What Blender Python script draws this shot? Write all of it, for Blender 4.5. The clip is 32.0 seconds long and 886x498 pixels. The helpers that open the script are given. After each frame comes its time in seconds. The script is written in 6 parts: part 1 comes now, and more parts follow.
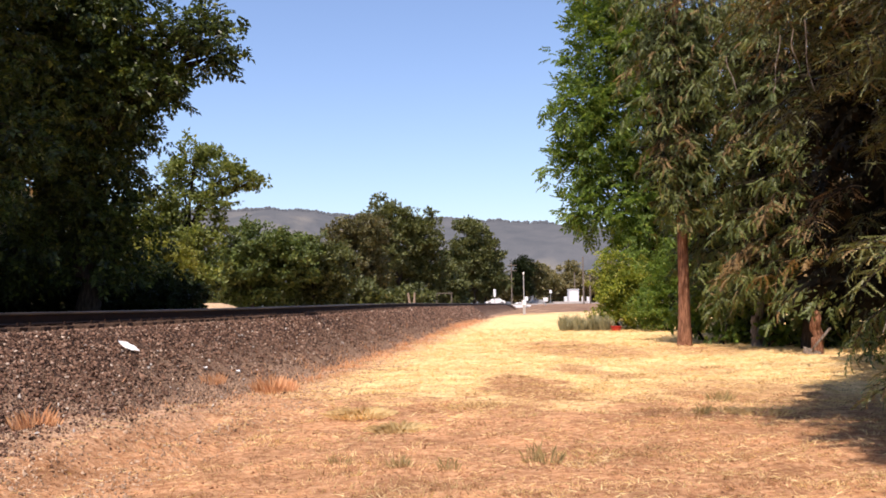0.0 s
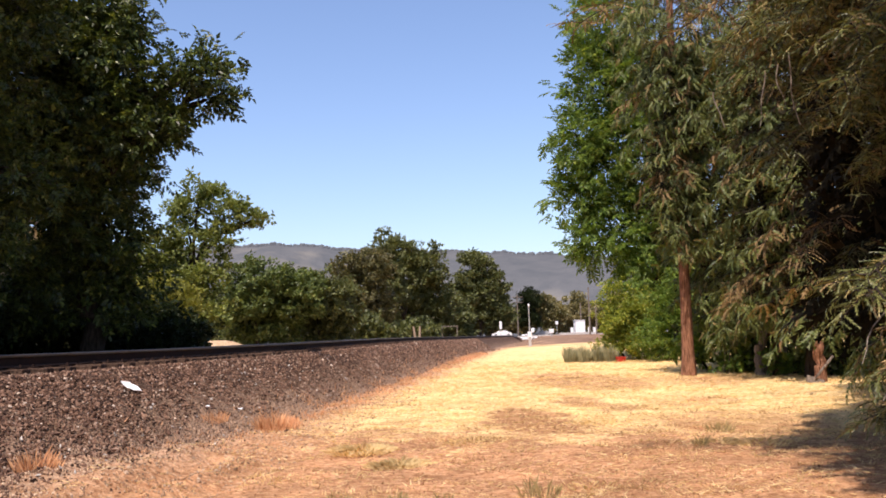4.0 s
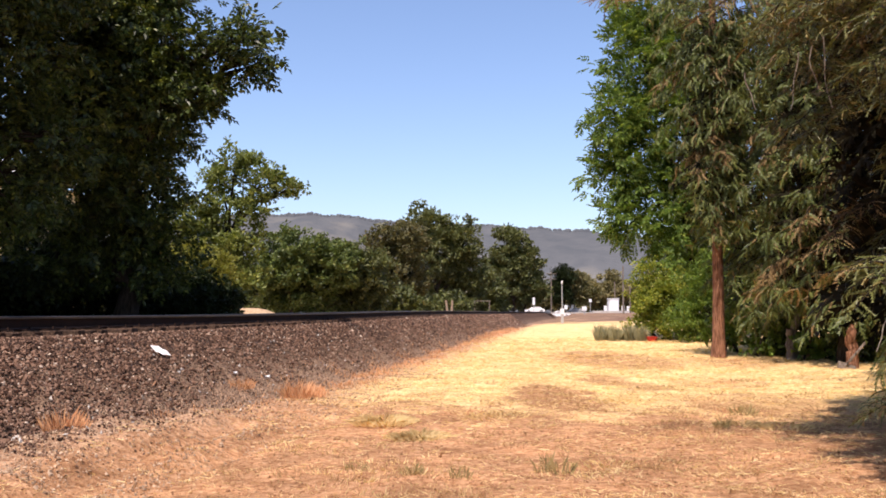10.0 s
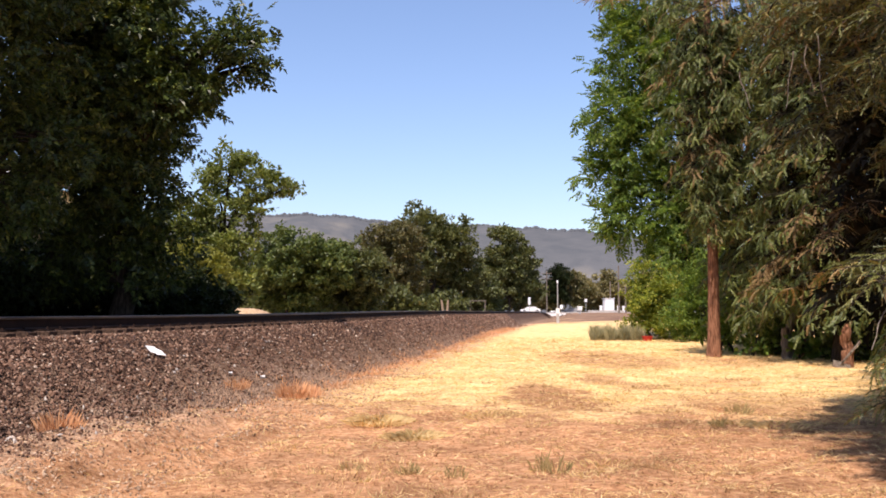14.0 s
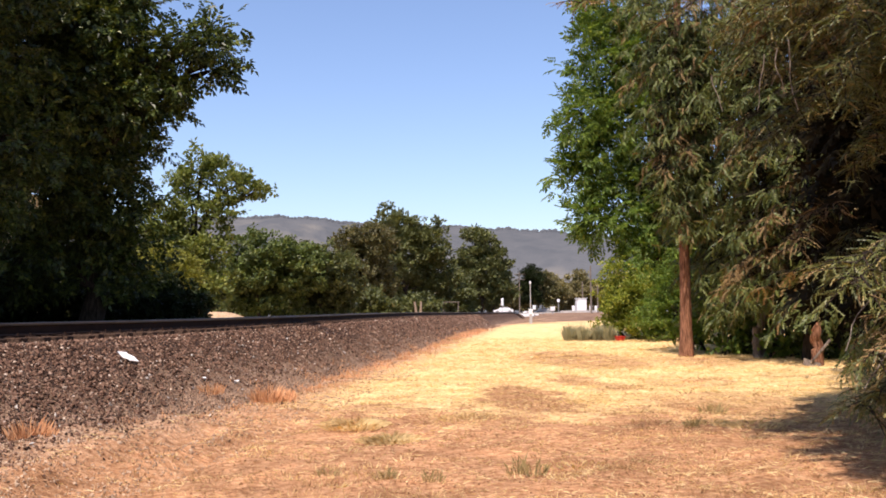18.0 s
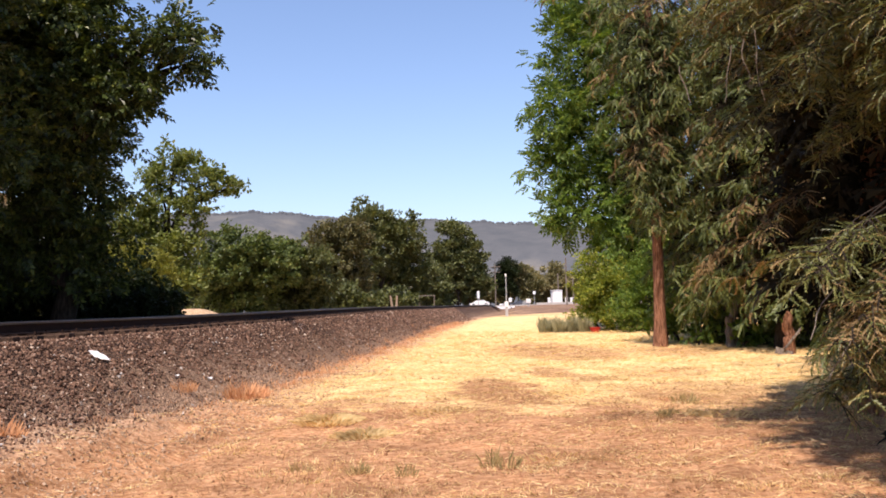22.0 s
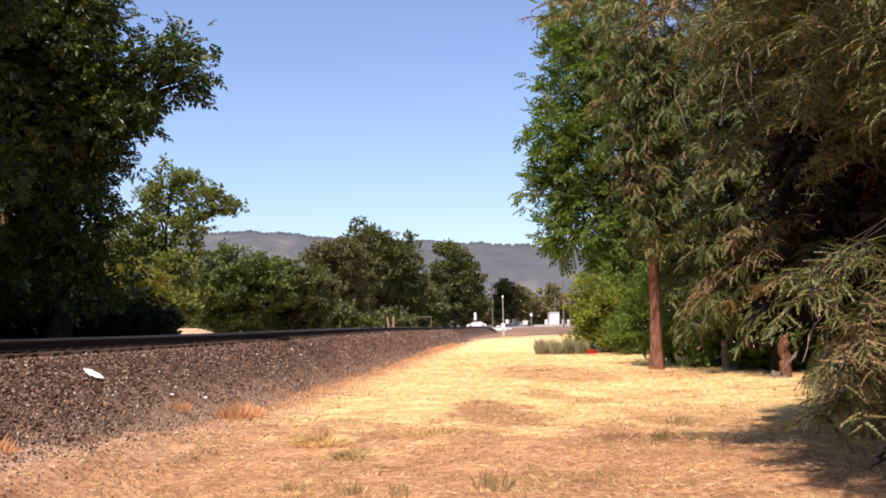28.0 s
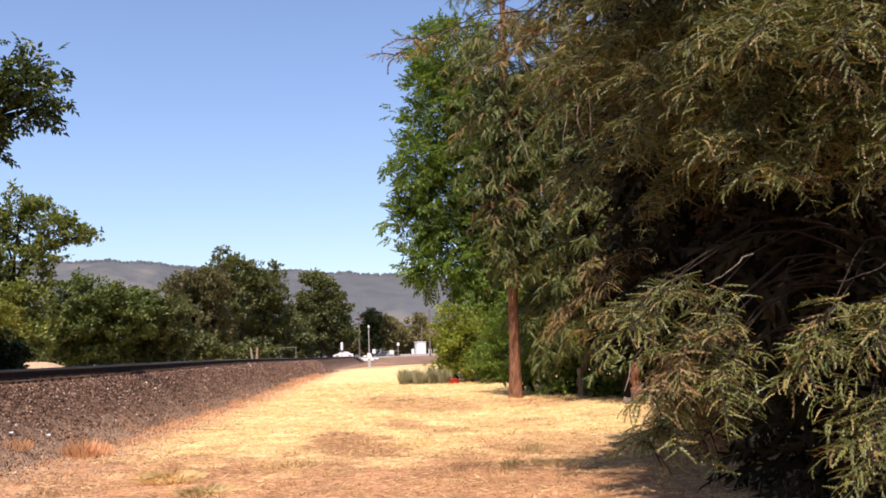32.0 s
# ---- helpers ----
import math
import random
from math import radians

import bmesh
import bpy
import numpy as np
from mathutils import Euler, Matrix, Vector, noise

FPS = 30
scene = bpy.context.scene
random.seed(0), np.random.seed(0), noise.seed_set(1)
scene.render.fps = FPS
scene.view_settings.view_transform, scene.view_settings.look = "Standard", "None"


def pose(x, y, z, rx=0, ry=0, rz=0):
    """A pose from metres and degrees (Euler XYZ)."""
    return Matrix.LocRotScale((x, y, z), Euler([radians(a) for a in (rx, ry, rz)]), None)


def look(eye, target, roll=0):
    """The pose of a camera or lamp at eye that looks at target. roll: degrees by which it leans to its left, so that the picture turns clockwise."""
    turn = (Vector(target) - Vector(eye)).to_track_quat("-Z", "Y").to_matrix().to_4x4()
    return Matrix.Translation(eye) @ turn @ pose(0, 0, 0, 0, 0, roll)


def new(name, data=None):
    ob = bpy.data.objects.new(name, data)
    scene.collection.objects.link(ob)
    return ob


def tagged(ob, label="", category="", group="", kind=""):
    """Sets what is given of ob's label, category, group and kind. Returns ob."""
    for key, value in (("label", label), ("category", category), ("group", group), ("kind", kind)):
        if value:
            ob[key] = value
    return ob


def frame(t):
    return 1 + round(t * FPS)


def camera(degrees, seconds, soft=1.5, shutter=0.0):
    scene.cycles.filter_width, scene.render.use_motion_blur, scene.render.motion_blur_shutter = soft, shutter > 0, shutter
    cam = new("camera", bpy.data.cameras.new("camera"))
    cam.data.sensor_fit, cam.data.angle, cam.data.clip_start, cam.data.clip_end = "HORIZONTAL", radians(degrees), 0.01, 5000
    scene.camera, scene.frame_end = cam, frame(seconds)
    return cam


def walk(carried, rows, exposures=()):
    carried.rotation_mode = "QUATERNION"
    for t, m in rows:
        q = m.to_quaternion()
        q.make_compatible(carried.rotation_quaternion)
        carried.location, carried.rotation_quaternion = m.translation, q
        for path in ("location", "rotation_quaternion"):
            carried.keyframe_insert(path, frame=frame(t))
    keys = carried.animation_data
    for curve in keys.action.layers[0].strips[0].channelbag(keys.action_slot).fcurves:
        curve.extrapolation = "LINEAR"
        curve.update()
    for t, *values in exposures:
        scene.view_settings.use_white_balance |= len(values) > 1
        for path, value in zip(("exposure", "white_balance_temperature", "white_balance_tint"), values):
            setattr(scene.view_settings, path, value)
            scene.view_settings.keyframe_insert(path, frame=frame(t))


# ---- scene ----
cam = camera(48.5, 32.0, 1.75)
PATH = [
    (0, (-0.275, -0.388, 1.446), (-0.191, 1.606, 1.562), -0.9),
    (0.5, (-0.237, -0.398, 1.452), (-0.15, 1.597, 1.576), -1.3),
    (1, (-0.205, -0.406, 1.442), (-0.153, 1.587, 1.607), -1.0),
    (1.5, (-0.175, -0.428, 1.482), (-0.122, 1.562, 1.671), -1.5),
    (2, (-0.121, -0.461, 1.438), (-0.074, 1.528, 1.636), -0.9),
    (2.5, (-0.102, -0.468, 1.452), (-0.099, 1.524, 1.627), -0.9),
    (3, (-0.137, -0.481, 1.481), (-0.071, 1.509, 1.673), -1.9),
    (3.5, (-0.176, -0.515, 1.476), (-0.102, 1.476, 1.65), -2.0),
    (5.5, (-0.072, -0.581, 1.514), (-0.025, 1.405, 1.743), -0.4),
    (6, (-0.059, -0.602, 1.528), (-0.032, 1.386, 1.749), -0.2),
    (6.5, (-0.056, -0.589, 1.518), (-0.042, 1.401, 1.717), -0.6),
    (7, (-0.065, -0.581, 1.507), (-0.06, 1.409, 1.712), -0.5),
    (7.5, (-0.047, -0.584, 1.504), (-0.03, 1.407, 1.69), -0.4),
    (8, (-0.053, -0.581, 1.495), (-0.041, 1.412, 1.659), 0.0),
    (8.5, (-0.055, -0.553, 1.493), (-0.035, 1.442, 1.639), 0.1),
    (9, (-0.046, -0.582, 1.494), (-0.039, 1.413, 1.643), -0.1),
    (9.5, (-0.053, -0.549, 1.488), (-0.043, 1.446, 1.625), 0.0),
    (10, (-0.042, -0.581, 1.482), (-0.041, 1.414, 1.613), -0.1),
    (10.5, (-0.049, -0.567, 1.488), (-0.037, 1.43, 1.61), 0.2),
    (11, (-0.049, -0.569, 1.485), (-0.038, 1.427, 1.613), 0.2),
    (11.5, (-0.052, -0.554, 1.467), (-0.049, 1.443, 1.569), 0.4),
    (12, (-0.05, -0.567, 1.477), (-0.04, 1.43, 1.585), 0.5),
    (12.5, (-0.034, -0.582, 1.467), (-0.044, 1.415, 1.587), -0.0),
    (13, (-0.039, -0.576, 1.469), (-0.062, 1.419, 1.604), -0.6),
    (13.5, (-0.039, -0.584, 1.482), (-0.05, 1.412, 1.61), -0.2),
    (14, (-0.039, -0.572, 1.476), (-0.029, 1.423, 1.607), -0.2),
    (14.5, (-0.048, -0.584, 1.474), (-0.048, 1.411, 1.609), -0.1),
    (16.5, (-0.023, -0.595, 1.471), (0.043, 1.4, 1.596), -1.5),
    (17, (-0.024, -0.594, 1.473), (0.052, 1.4, 1.606), -1.0),
    (17.5, (-0.027, -0.581, 1.473), (0.065, 1.413, 1.598), -0.6),
    (18, (-0.069, -0.566, 1.501), (-0.003, 1.429, 1.634), -0.7),
    (18.5, (-0.087, -0.503, 1.551), (-0.057, 1.489, 1.727), 0.0),
    (19, (-0.105, -0.48, 1.504), (-0.231, 1.501, 1.754), -0.6),
    (19.5, (-0.085, -0.487, 1.498), (-0.226, 1.503, 1.64), -2.7),
    (20, (-0.062, -0.508, 1.494), (-0.195, 1.486, 1.575), -4.4),
    (20.5, (-0.002, -0.554, 1.49), (-0.071, 1.441, 1.612), -3.2),
    (21, (-0.017, -0.549, 1.487), (0.0, 1.449, 1.571), -2.1),
    (21.5, (-0.009, -0.564, 1.491), (0.1, 1.431, 1.588), -1.0),
    (22, (-0.019, -0.562, 1.505), (0.096, 1.432, 1.624), -1.5),
    (22.5, (-0.017, -0.567, 1.499), (0.112, 1.425, 1.621), -1.5),
    (23, (-0.03, -0.582, 1.501), (0.104, 1.409, 1.628), -1.5),
    (23.5, (-0.001, -0.558, 1.493), (0.135, 1.434, 1.594), -1.8),
    (24, (0.003, -0.569, 1.49), (0.128, 1.423, 1.62), -1.6),
    (24.5, (0.002, -0.565, 1.495), (0.135, 1.427, 1.627), -1.6),
    (25, (0.0, -0.573, 1.495), (0.142, 1.417, 1.635), -1.7),
    (25.5, (0.016, -0.555, 1.495), (0.147, 1.435, 1.654), -1.7),
    (27.5, (0.003, -0.58, 1.498), (0.134, 1.408, 1.668), -1.3),
    (28, (0.001, -0.584, 1.493), (0.122, 1.406, 1.655), -1.1),
    (28.5, (0.021, -0.583, 1.5), (0.19, 1.404, 1.658), -1.2),
    (29, (0.046, -0.601, 1.51), (0.224, 1.382, 1.701), -1.5),
    (29.5, (0.042, -0.613, 1.488), (0.233, 1.373, 1.625), -1.2),
    (30, (0.045, -0.616, 1.502), (0.24, 1.367, 1.674), -1.3),
    (30.5, (0.078, -0.642, 1.497), (0.28, 1.338, 1.696), -1.2),
    (31, (0.171, -0.675, 1.506), (0.332, 1.308, 1.706), -0.4),
    (31.5, (0.219, -0.676, 1.515), (0.404, 1.305, 1.714), -1.1),
    (32, (0.182, -0.724, 1.512), (0.569, 1.226, 1.727), -1.7),
]
walk(cam, [(t, look(eye, target, roll)) for t, eye, target, roll in PATH])

# ---------------------------------------------------------------- light
SUN_BEARING, SUN_HEIGHT = 203.0, 60.0        # degrees clockwise from +y, degrees above the horizon
world = bpy.data.worlds.new("sky")
scene.world = world
world.use_nodes = True
wn, wl = world.node_tree.nodes, world.node_tree.links
sky = wn.new("ShaderNodeTexSky")
sky.sky_type = "NISHITA"
sky.sun_disc = False
sky.sun_elevation, sky.sun_rotation = radians(SUN_HEIGHT), radians(SUN_BEARING)
sky.altitude, sky.air_density, sky.dust_density, sky.ozone_density = 100, 1.0, 0.9, 3.6
wn["Background"].inputs["Strength"].default_value = 0.134
wl.new(sky.outputs["Color"], wn["Background"].inputs["Color"])

sun_data = bpy.data.lights.new("sun", "SUN")
sun_data.energy, sun_data.angle, sun_data.color = 4.9, radians(0.53), (1.0, 0.905, 0.77)
sun = new("sun", sun_data)
_b, _h = radians(SUN_BEARING), radians(SUN_HEIGHT)
sun.matrix_world = look((0, 0, 40), (-math.sin(_b) * math.cos(_h), -math.cos(_b) * math.cos(_h), 40 - math.sin(_h)))
scene.view_settings.exposure = 0.5
scene.view_settings.use_white_balance = True
scene.view_settings.white_balance_temperature, scene.view_settings.white_balance_tint = 6500, 21

# ---------------------------------------------------------------- plan
HEADING = radians(8.3)                        # the track runs this far to the right of +y
ALONG = np.array([math.sin(HEADING), math.cos(HEADING)])
LEFT = np.array([-ALONG[1], ALONG[0]])
TIE_END, GAUGE, TIE_LEN, TIE_STEP = 7.35, 1.5, 2.6, 0.493
rng = np.random.default_rng(7)


def step(a, b, v):
    k = np.clip((np.asarray(v, float) - a) / (b - a), 0, 1)
    return k * k * (3 - 2 * k)


def to_track(x, y):
    """Distance to the left of the camera's line along the track, and distance along it."""
    y = np.asarray(y, float) + 0.58
    return x * LEFT[0] + y * LEFT[1], x * ALONG[0] + y * ALONG[1]


def from_track(o, s):
    return o * LEFT[0] + s * ALONG[0], o * LEFT[1] + s * ALONG[1] - 0.58


def wave(x, y, size, seed=0.0):
    """Cheap smooth noise from sines, about -1 to 1."""
    a = np.sin(x / size * 2.1 + 1.7 * np.sin(y / size * 1.3 + seed) + seed)
    b = np.sin(y / size * 2.7 + 1.3 * np.sin(x / size * 1.9 + 2.1 * seed) + 2.3 * seed)
    c = np.sin((x + y) / size * 4.3 + seed * 3.1 + 1.1 * b)
    return (a + b + 0.6 * c) / 2.6


RUTS = ((-3.3, 6.0, -2.92, 9.8), (-2.92, 9.9, -2.7, 12.4), (-4.55, 7.4, -4.35, 11.2), (-4.3, 11.3, -3.5, 13.2))   # old wheel marks in the soil


def ground_z(x, y):
    x, y = np.asarray(x, float), np.asarray(y, float)
    o, s = to_track(x, y)
    low = 0.38 * step(25, 75, s) + 1.15 * step(90, 128, s) * (0.75 + 0.25 * step(-4, 4, o)) * (1 - 0.9 * step(1.0, 5.0, o)) + 0.3 * step(128, 175, s) * (1 - step(-4, 4, o)) + 0.2 * step(3.6, 5.6, o) * (1 - step(10, 17, s))
    low = low + 0.05 * wave(x, y, 3.0, 0.4) * (1 - step(60, 120, s)) + 0.026 * wave(x, y, 0.55, 1.9) * (1 - step(25, 60, s))
    low = low - 0.06 * np.exp(-((o - 3.8 + 0.25 * wave(x, y, 5, 3)) / 0.22) ** 2) * (1 - step(14, 22, s))
    for ax, ay, bx, by in RUTS:
        k = np.clip(((x - ax) * (bx - ax) + (y - ay) * (by - ay)) / ((bx - ax) ** 2 + (by - ay) ** 2), 0, 1)
        d = np.hypot(x - ax - k * (bx - ax), y - ay - k * (by - ay)) + 0.05 * wave(x, y, 0.7, 2.0)
        low = low - 0.085 * np.exp(-(d / 0.19) ** 2) + 0.05 * np.exp(-((d - 0.40) / 0.17) ** 2)
    return low + (1.05 + 0.5 * step(60, 160, s) + 0.7 * step(12.5, 15, o) * np.exp(-(((s - 43) / 2.4) ** 2)) - low) * step(6.5, 10.5, o)


def rutted(x, y):
    """How close a place is to an old wheel mark, 0 to 1."""
    best = np.full_like(np.asarray(x, float), 9.0)
    for ax, ay, bx, by in RUTS:
        k = np.clip(((x - ax) * (bx - ax) + (y - ay) * (by - ay)) / ((bx - ax) ** 2 + (by - ay) ** 2), 0, 1)
        best = np.minimum(best, np.hypot(x - ax - k * (bx - ax), y - ay - k * (by - ay)) + 0.05 * wave(x, y, 0.7, 2.0))
    return np.exp(-(best / 0.14) ** 2)


def tie_z(s):
    return 1.25 + 0.20 * step(14, 60, s) + 0.12 * step(70, 170, s)


def ballast_z(o, s):
    """Height of the stone bed across the track."""
    top = tie_z(s) - 0.03 - 0.065 * (1 - step(7.3, 7.75, o))
    toe = 5.42 + 0.22 * wave(s * 1.0, s * 0.3, 4.0, 0.7)
    right = step(toe - 0.75, 7.2, o) * 0.35 + 0.65 * np.clip((o - toe) / (7.17 - toe), 0, 1)
    left = 1 - np.clip((o - 10.2) / 1.1, 0, 1) * 0.25
    return -0.10 + (top + 0.10) * np.minimum(right, left)


# worn and scorched places in the grass: centre, half-widths, strength
SCORCHED = ((1.95, 16.9, 0.7, 2.4, 0.9), (5.3, 31.0, 1.5, 4.8, 0.75), (3.5, 21.0, 0.5, 1.1, 0.65), (4.0, 19.6, 0.5, 0.9, 0.45), (6.0, 20.5, 1.0, 1.0, 0.35), (1.6, 9.1, 0.6, 0.6, 0.6), (8.6, 29.0, 1.2, 2.2, 0.5), (5.2, 15.6, 1.2, 1.8, 0.5), (0.5, 13.6, 0.9, 0.7, 0.4), (3.0, 11.8, 0.8, 1.0, 0.4))


def worn(x, y):
    """How worn the grass is at a place, 0 to 1."""
    out = np.zeros_like(np.asarray(x, float))
    for cx, cy, rx, ry, k in SCORCHED:
        d = np.hypot((x - cx) / rx, (y - cy) / ry) + 0.3 * wave(x, y, 0.5, cx) + 0.35 * wave(x, y, 0.2, cy)
        out = np.maximum(out, k * (1 - step(0.6, 1.15, d)))
    return out


# ---------------------------------------------------------------- mesh helpers
def tri_mesh(name, verts, faces, mat, smooth=False):
    """A mesh from arrays: all faces have the same number of corners."""
    verts, faces = np.asarray(verts, np.float32), np.asarray(faces, np.int32)
    me = bpy.data.meshes.new(name)
    n, k = faces.shape
    me.vertices.add(len(verts))
    me.vertices.foreach_set("co", verts.ravel())
    me.loops.add(n * k)
    me.loops.foreach_set("vertex_index", faces.ravel())
    me.polygons.add(n)
    me.polygons.foreach_set("loop_start", np.arange(0, n * k, k, dtype=np.int32))
    me.polygons.foreach_set("use_smooth", np.full(n, smooth))
    me.update(calc_edges=True)
    me.validate()
    if mat:
        me.materials.append(mat)
    return me


def part(name, bm, material, parent, label=""):
    """Links a bmesh or a mesh as one mesh object under a thing or under a part."""
    if isinstance(bm, bmesh.types.BMesh):
        me = bpy.data.meshes.new(name)
        bm.to_mesh(me)
        bm.free()
        me.materials.append(material)
    else:
        me = bm
    ob = new(name, me)
    ob.parent = parent
    if label:
        ob["label"] = label
    return ob


def thing(name, place, label, category, group="", kind="", turn=0.0):
    ob = new(name)
    ob.matrix_basis = pose(*place, 0, 0, turn)
    return tagged(ob, label, category, group, kind)


def box(bm, cx, cy, cz, sx, sy, sz, bevel=0.0, m=None):
    """A box about a centre, with slightly rounded edges if bevel is given."""
    got = bmesh.ops.create_cube(bm, size=1.0)["verts"]
    for v in got:
        v.co = Vector((v.co.x * sx + cx, v.co.y * sy + cy, v.co.z * sz + cz))
    if bevel:
        edges = list({e for v in got for e in v.link_edges})
        got = bmesh.ops.bevel(bm, geom=edges, offset=bevel, segments=1, affect="EDGES")["verts"]
    if m is not None:
        bmesh.ops.transform(bm, matrix=m, verts=list(got))
    return bm


def tube(path, radii, sides=8, wobble=0.0, seed=1):
    """Vertices and quads of a tapered tube along a path."""
    r = np.random.default_rng(seed)
    path, radii = np.asarray(path, float), np.asarray(radii, float)
    t = np.gradient(path, axis=0)
    t /= np.linalg.norm(t, axis=1, keepdims=True) + 1e-9
    ref = np.where(np.abs(t[:, 2:]) > 0.9, [[1.0, 0, 0]], [[0, 0, 1.0]])
    u = np.cross(t, ref)
    u /= np.linalg.norm(u, axis=1, keepdims=True) + 1e-9
    v = np.cross(t, u)
    a = np.linspace(0, 2 * np.pi, sides, endpoint=False)
    rad = radii[:, None] * (1 + wobble * r.uniform(-1, 1, (len(path), sides)))
    verts = path[:, None] + rad[..., None] * (np.cos(a)[None, :, None] * u[:, None] + np.sin(a)[None, :, None] * v[:, None])
    i = np.arange(len(path) - 1)[:, None] * sides
    j = np.arange(sides)[None]
    k = (j + 1) % sides
    quads = np.stack([i + j, i + k, i + sides + k, i + sides + j], -1).reshape(-1, 4)
    return verts.reshape(-1, 3), quads


def joined(pieces):
    """Several (verts, faces) as one."""
    vs, fs, n = [], [], 0
    for v, f in pieces:
        vs.append(v)
        fs.append(f + n)
        n += len(v)
    return np.concatenate(vs), np.concatenate(fs)


def scattered(templates, places, axes, sizes, seed=0):
    """Copies of small triangle templates, at places, with axes (n, 3, 3) as columns x, y, z, joined into arrays."""
    r = np.random.default_rng(seed)
    pick = r.integers(0, len(templates), len(places))
    sizes = np.broadcast_to(np.asarray(sizes, float), len(places))
    out = []
    for k, (tv, tf) in enumerate(templates):
        at = np.nonzero(pick == k)[0]
        if not len(at):
            continue
        v = np.einsum("nij,vj->nvi", axes[at], tv) * sizes[at, None, None] + places[at, None]
        f = tf[None] + (np.arange(len(at)) * len(tv))[:, None, None]
        out.append((v.reshape(-1, 3), f.reshape(-1, 3)))
    return joined(out)


def frames_for(ways, ups):
    """Axes with y along ways and z near ups."""
    y = ways / (np.linalg.norm(ways, axis=1, keepdims=True) + 1e-9)
    x = np.cross(y, ups)
    x /= np.linalg.norm(x, axis=1, keepdims=True) + 1e-9
    z = np.cross(x, y)
    return np.stack([x, y, z], -1)


# ---------------------------------------------------------------- materials
def material(name, rough=0.9, spec=0.3):
    m = bpy.data.materials.new(name)
    m.use_nodes = True
    b = m.node_tree.nodes["Principled BSDF"]
    b.inputs["Roughness"].default_value = rough
    b.inputs["Specular IOR Level"].default_value = spec
    return m, m.node_tree.nodes, m.node_tree.links, b


def ramp(nodes, links, value, stops):
    r = nodes.new("ShaderNodeValToRGB")
    while len(r.color_ramp.elements) < len(stops):
        r.color_ramp.elements.new(0.5)
    for e, (p, c) in zip(r.color_ramp.elements, stops):
        e.position, e.color = p, (*c, 1) if len(c) == 3 else c
    links.new(value, r.inputs["Fac"])
    return r.outputs["Color"]


def noise_tex(nodes, links, size, detail=4.0, vector=None, rough=0.55):
    n = nodes.new("ShaderNodeTexNoise")
    n.inputs["Scale"].default_value = 1.0 / size
    n.inputs["Detail"].default_value = detail
    n.inputs["Roughness"].default_value = rough
    if vector is None:
        vector = nodes.new("ShaderNodeNewGeometry").outputs["Position"]
    links.new(vector, n.inputs["Vector"])
    return n.outputs["Fac"]


def mixed(nodes, links, fac, a, b, blend="MIX"):
    m = nodes.new("ShaderNodeMix")
    m.data_type, m.blend_type = "RGBA", blend
    for value, socket in ((fac, m.inputs[0]), (a, m.inputs[6]), (b, m.inputs[7])):
        if isinstance(value, (int, float)):
            socket.default_value = value
        elif isinstance(value, tuple):
            socket.default_value = (*value, 1)
        else:
            links.new(value, socket)
    return m.outputs[2]


def bump(nodes, links, height, strength, distance, bsdf):
    b = nodes.new("ShaderNodeBump")
    b.inputs["Strength"].default_value, b.inputs["Distance"].default_value = strength, distance
    links.new(height, b.inputs["Height"])
    links.new(b.outputs["Normal"], bsdf.inputs["Normal"])


def leaf_material(name, dark, light, odd=None, odd_share=0.0, rough=0.5, glow=0.45, spec=0.4):
    """Leaves: each island has its own shade; some light goes through."""
    m, n, l, b = material(name, rough, spec)
    geo = n.new("ShaderNodeNewGeometry")
    stops = [(0.0, dark), (1.0 - odd_share if odd else 1.0, light)]
    if odd:
        stops.append((min(1.0, 1.02 - odd_share), odd))
    col = ramp(n, l, geo.outputs["Random Per Island"], stops)
    big = noise_tex(n, l, 1.3, 2)
    col = mixed(n, l, 0.55, col, ramp(n, l, big, [(0.3, (0.55, 0.55, 0.5)), (0.7, (1.25, 1.2, 1.1))]), "MULTIPLY")
    l.new(col, b.inputs["Base Color"])
    t = n.new("ShaderNodeBsdfTranslucent")
    l.new(mixed(n, l, 1.0, col, (1.3, 1.25, 0.55), "MULTIPLY"), t.inputs["Color"])
    mix = n.new("ShaderNodeMixShader")
    mix.inputs[0].default_value = glow
    l.new(b.outputs[0], mix.inputs[1])
    l.new(t.outputs[0], mix.inputs[2])
    l.new(mix.outputs[0], n["Material Output"].inputs["Surface"])
    return m


def plain(name, colour, rough=0.7, metal=0.0, vary=0.12, size=0.3):
    """Paint, metal or plastic with a little dirt."""
    m, n, l, b = material(name, rough)
    b.inputs["Metallic"].default_value = metal
    f = noise_tex(n, l, size, 5)
    low = tuple(c * (1 - vary * 1.6) for c in colour)
    l.new(ramp(n, l, f, [(0.3, low), (0.62, colour)]), b.inputs["Base Color"])
    return m


def bark_material(name, dark, light, across=0.05, tall=5.0):
    m, n, l, b = material(name, 0.95, 0.15)
    mp = n.new("ShaderNodeMapping")
    mp.inputs["Scale"].default_value = (1, 1, 1 / tall)
    l.new(n.new("ShaderNodeNewGeometry").outputs["Position"], mp.inputs["Vector"])
    f = noise_tex(n, l, across, 5, mp.outputs[0])
    g = noise_tex(n, l, 0.8, 3)
    col = mixed(n, l, 0.5, ramp(n, l, f, [(0.35, dark), (0.65, light)]), ramp(n, l, g, [(0.3, (0.6, 0.6, 0.6)), (0.7, (1.2, 1.15, 1.1))]), "MULTIPLY")
    l.new(col, b.inputs["Base Color"])
    bump(n, l, f, 0.8, 0.03, b)
    return m


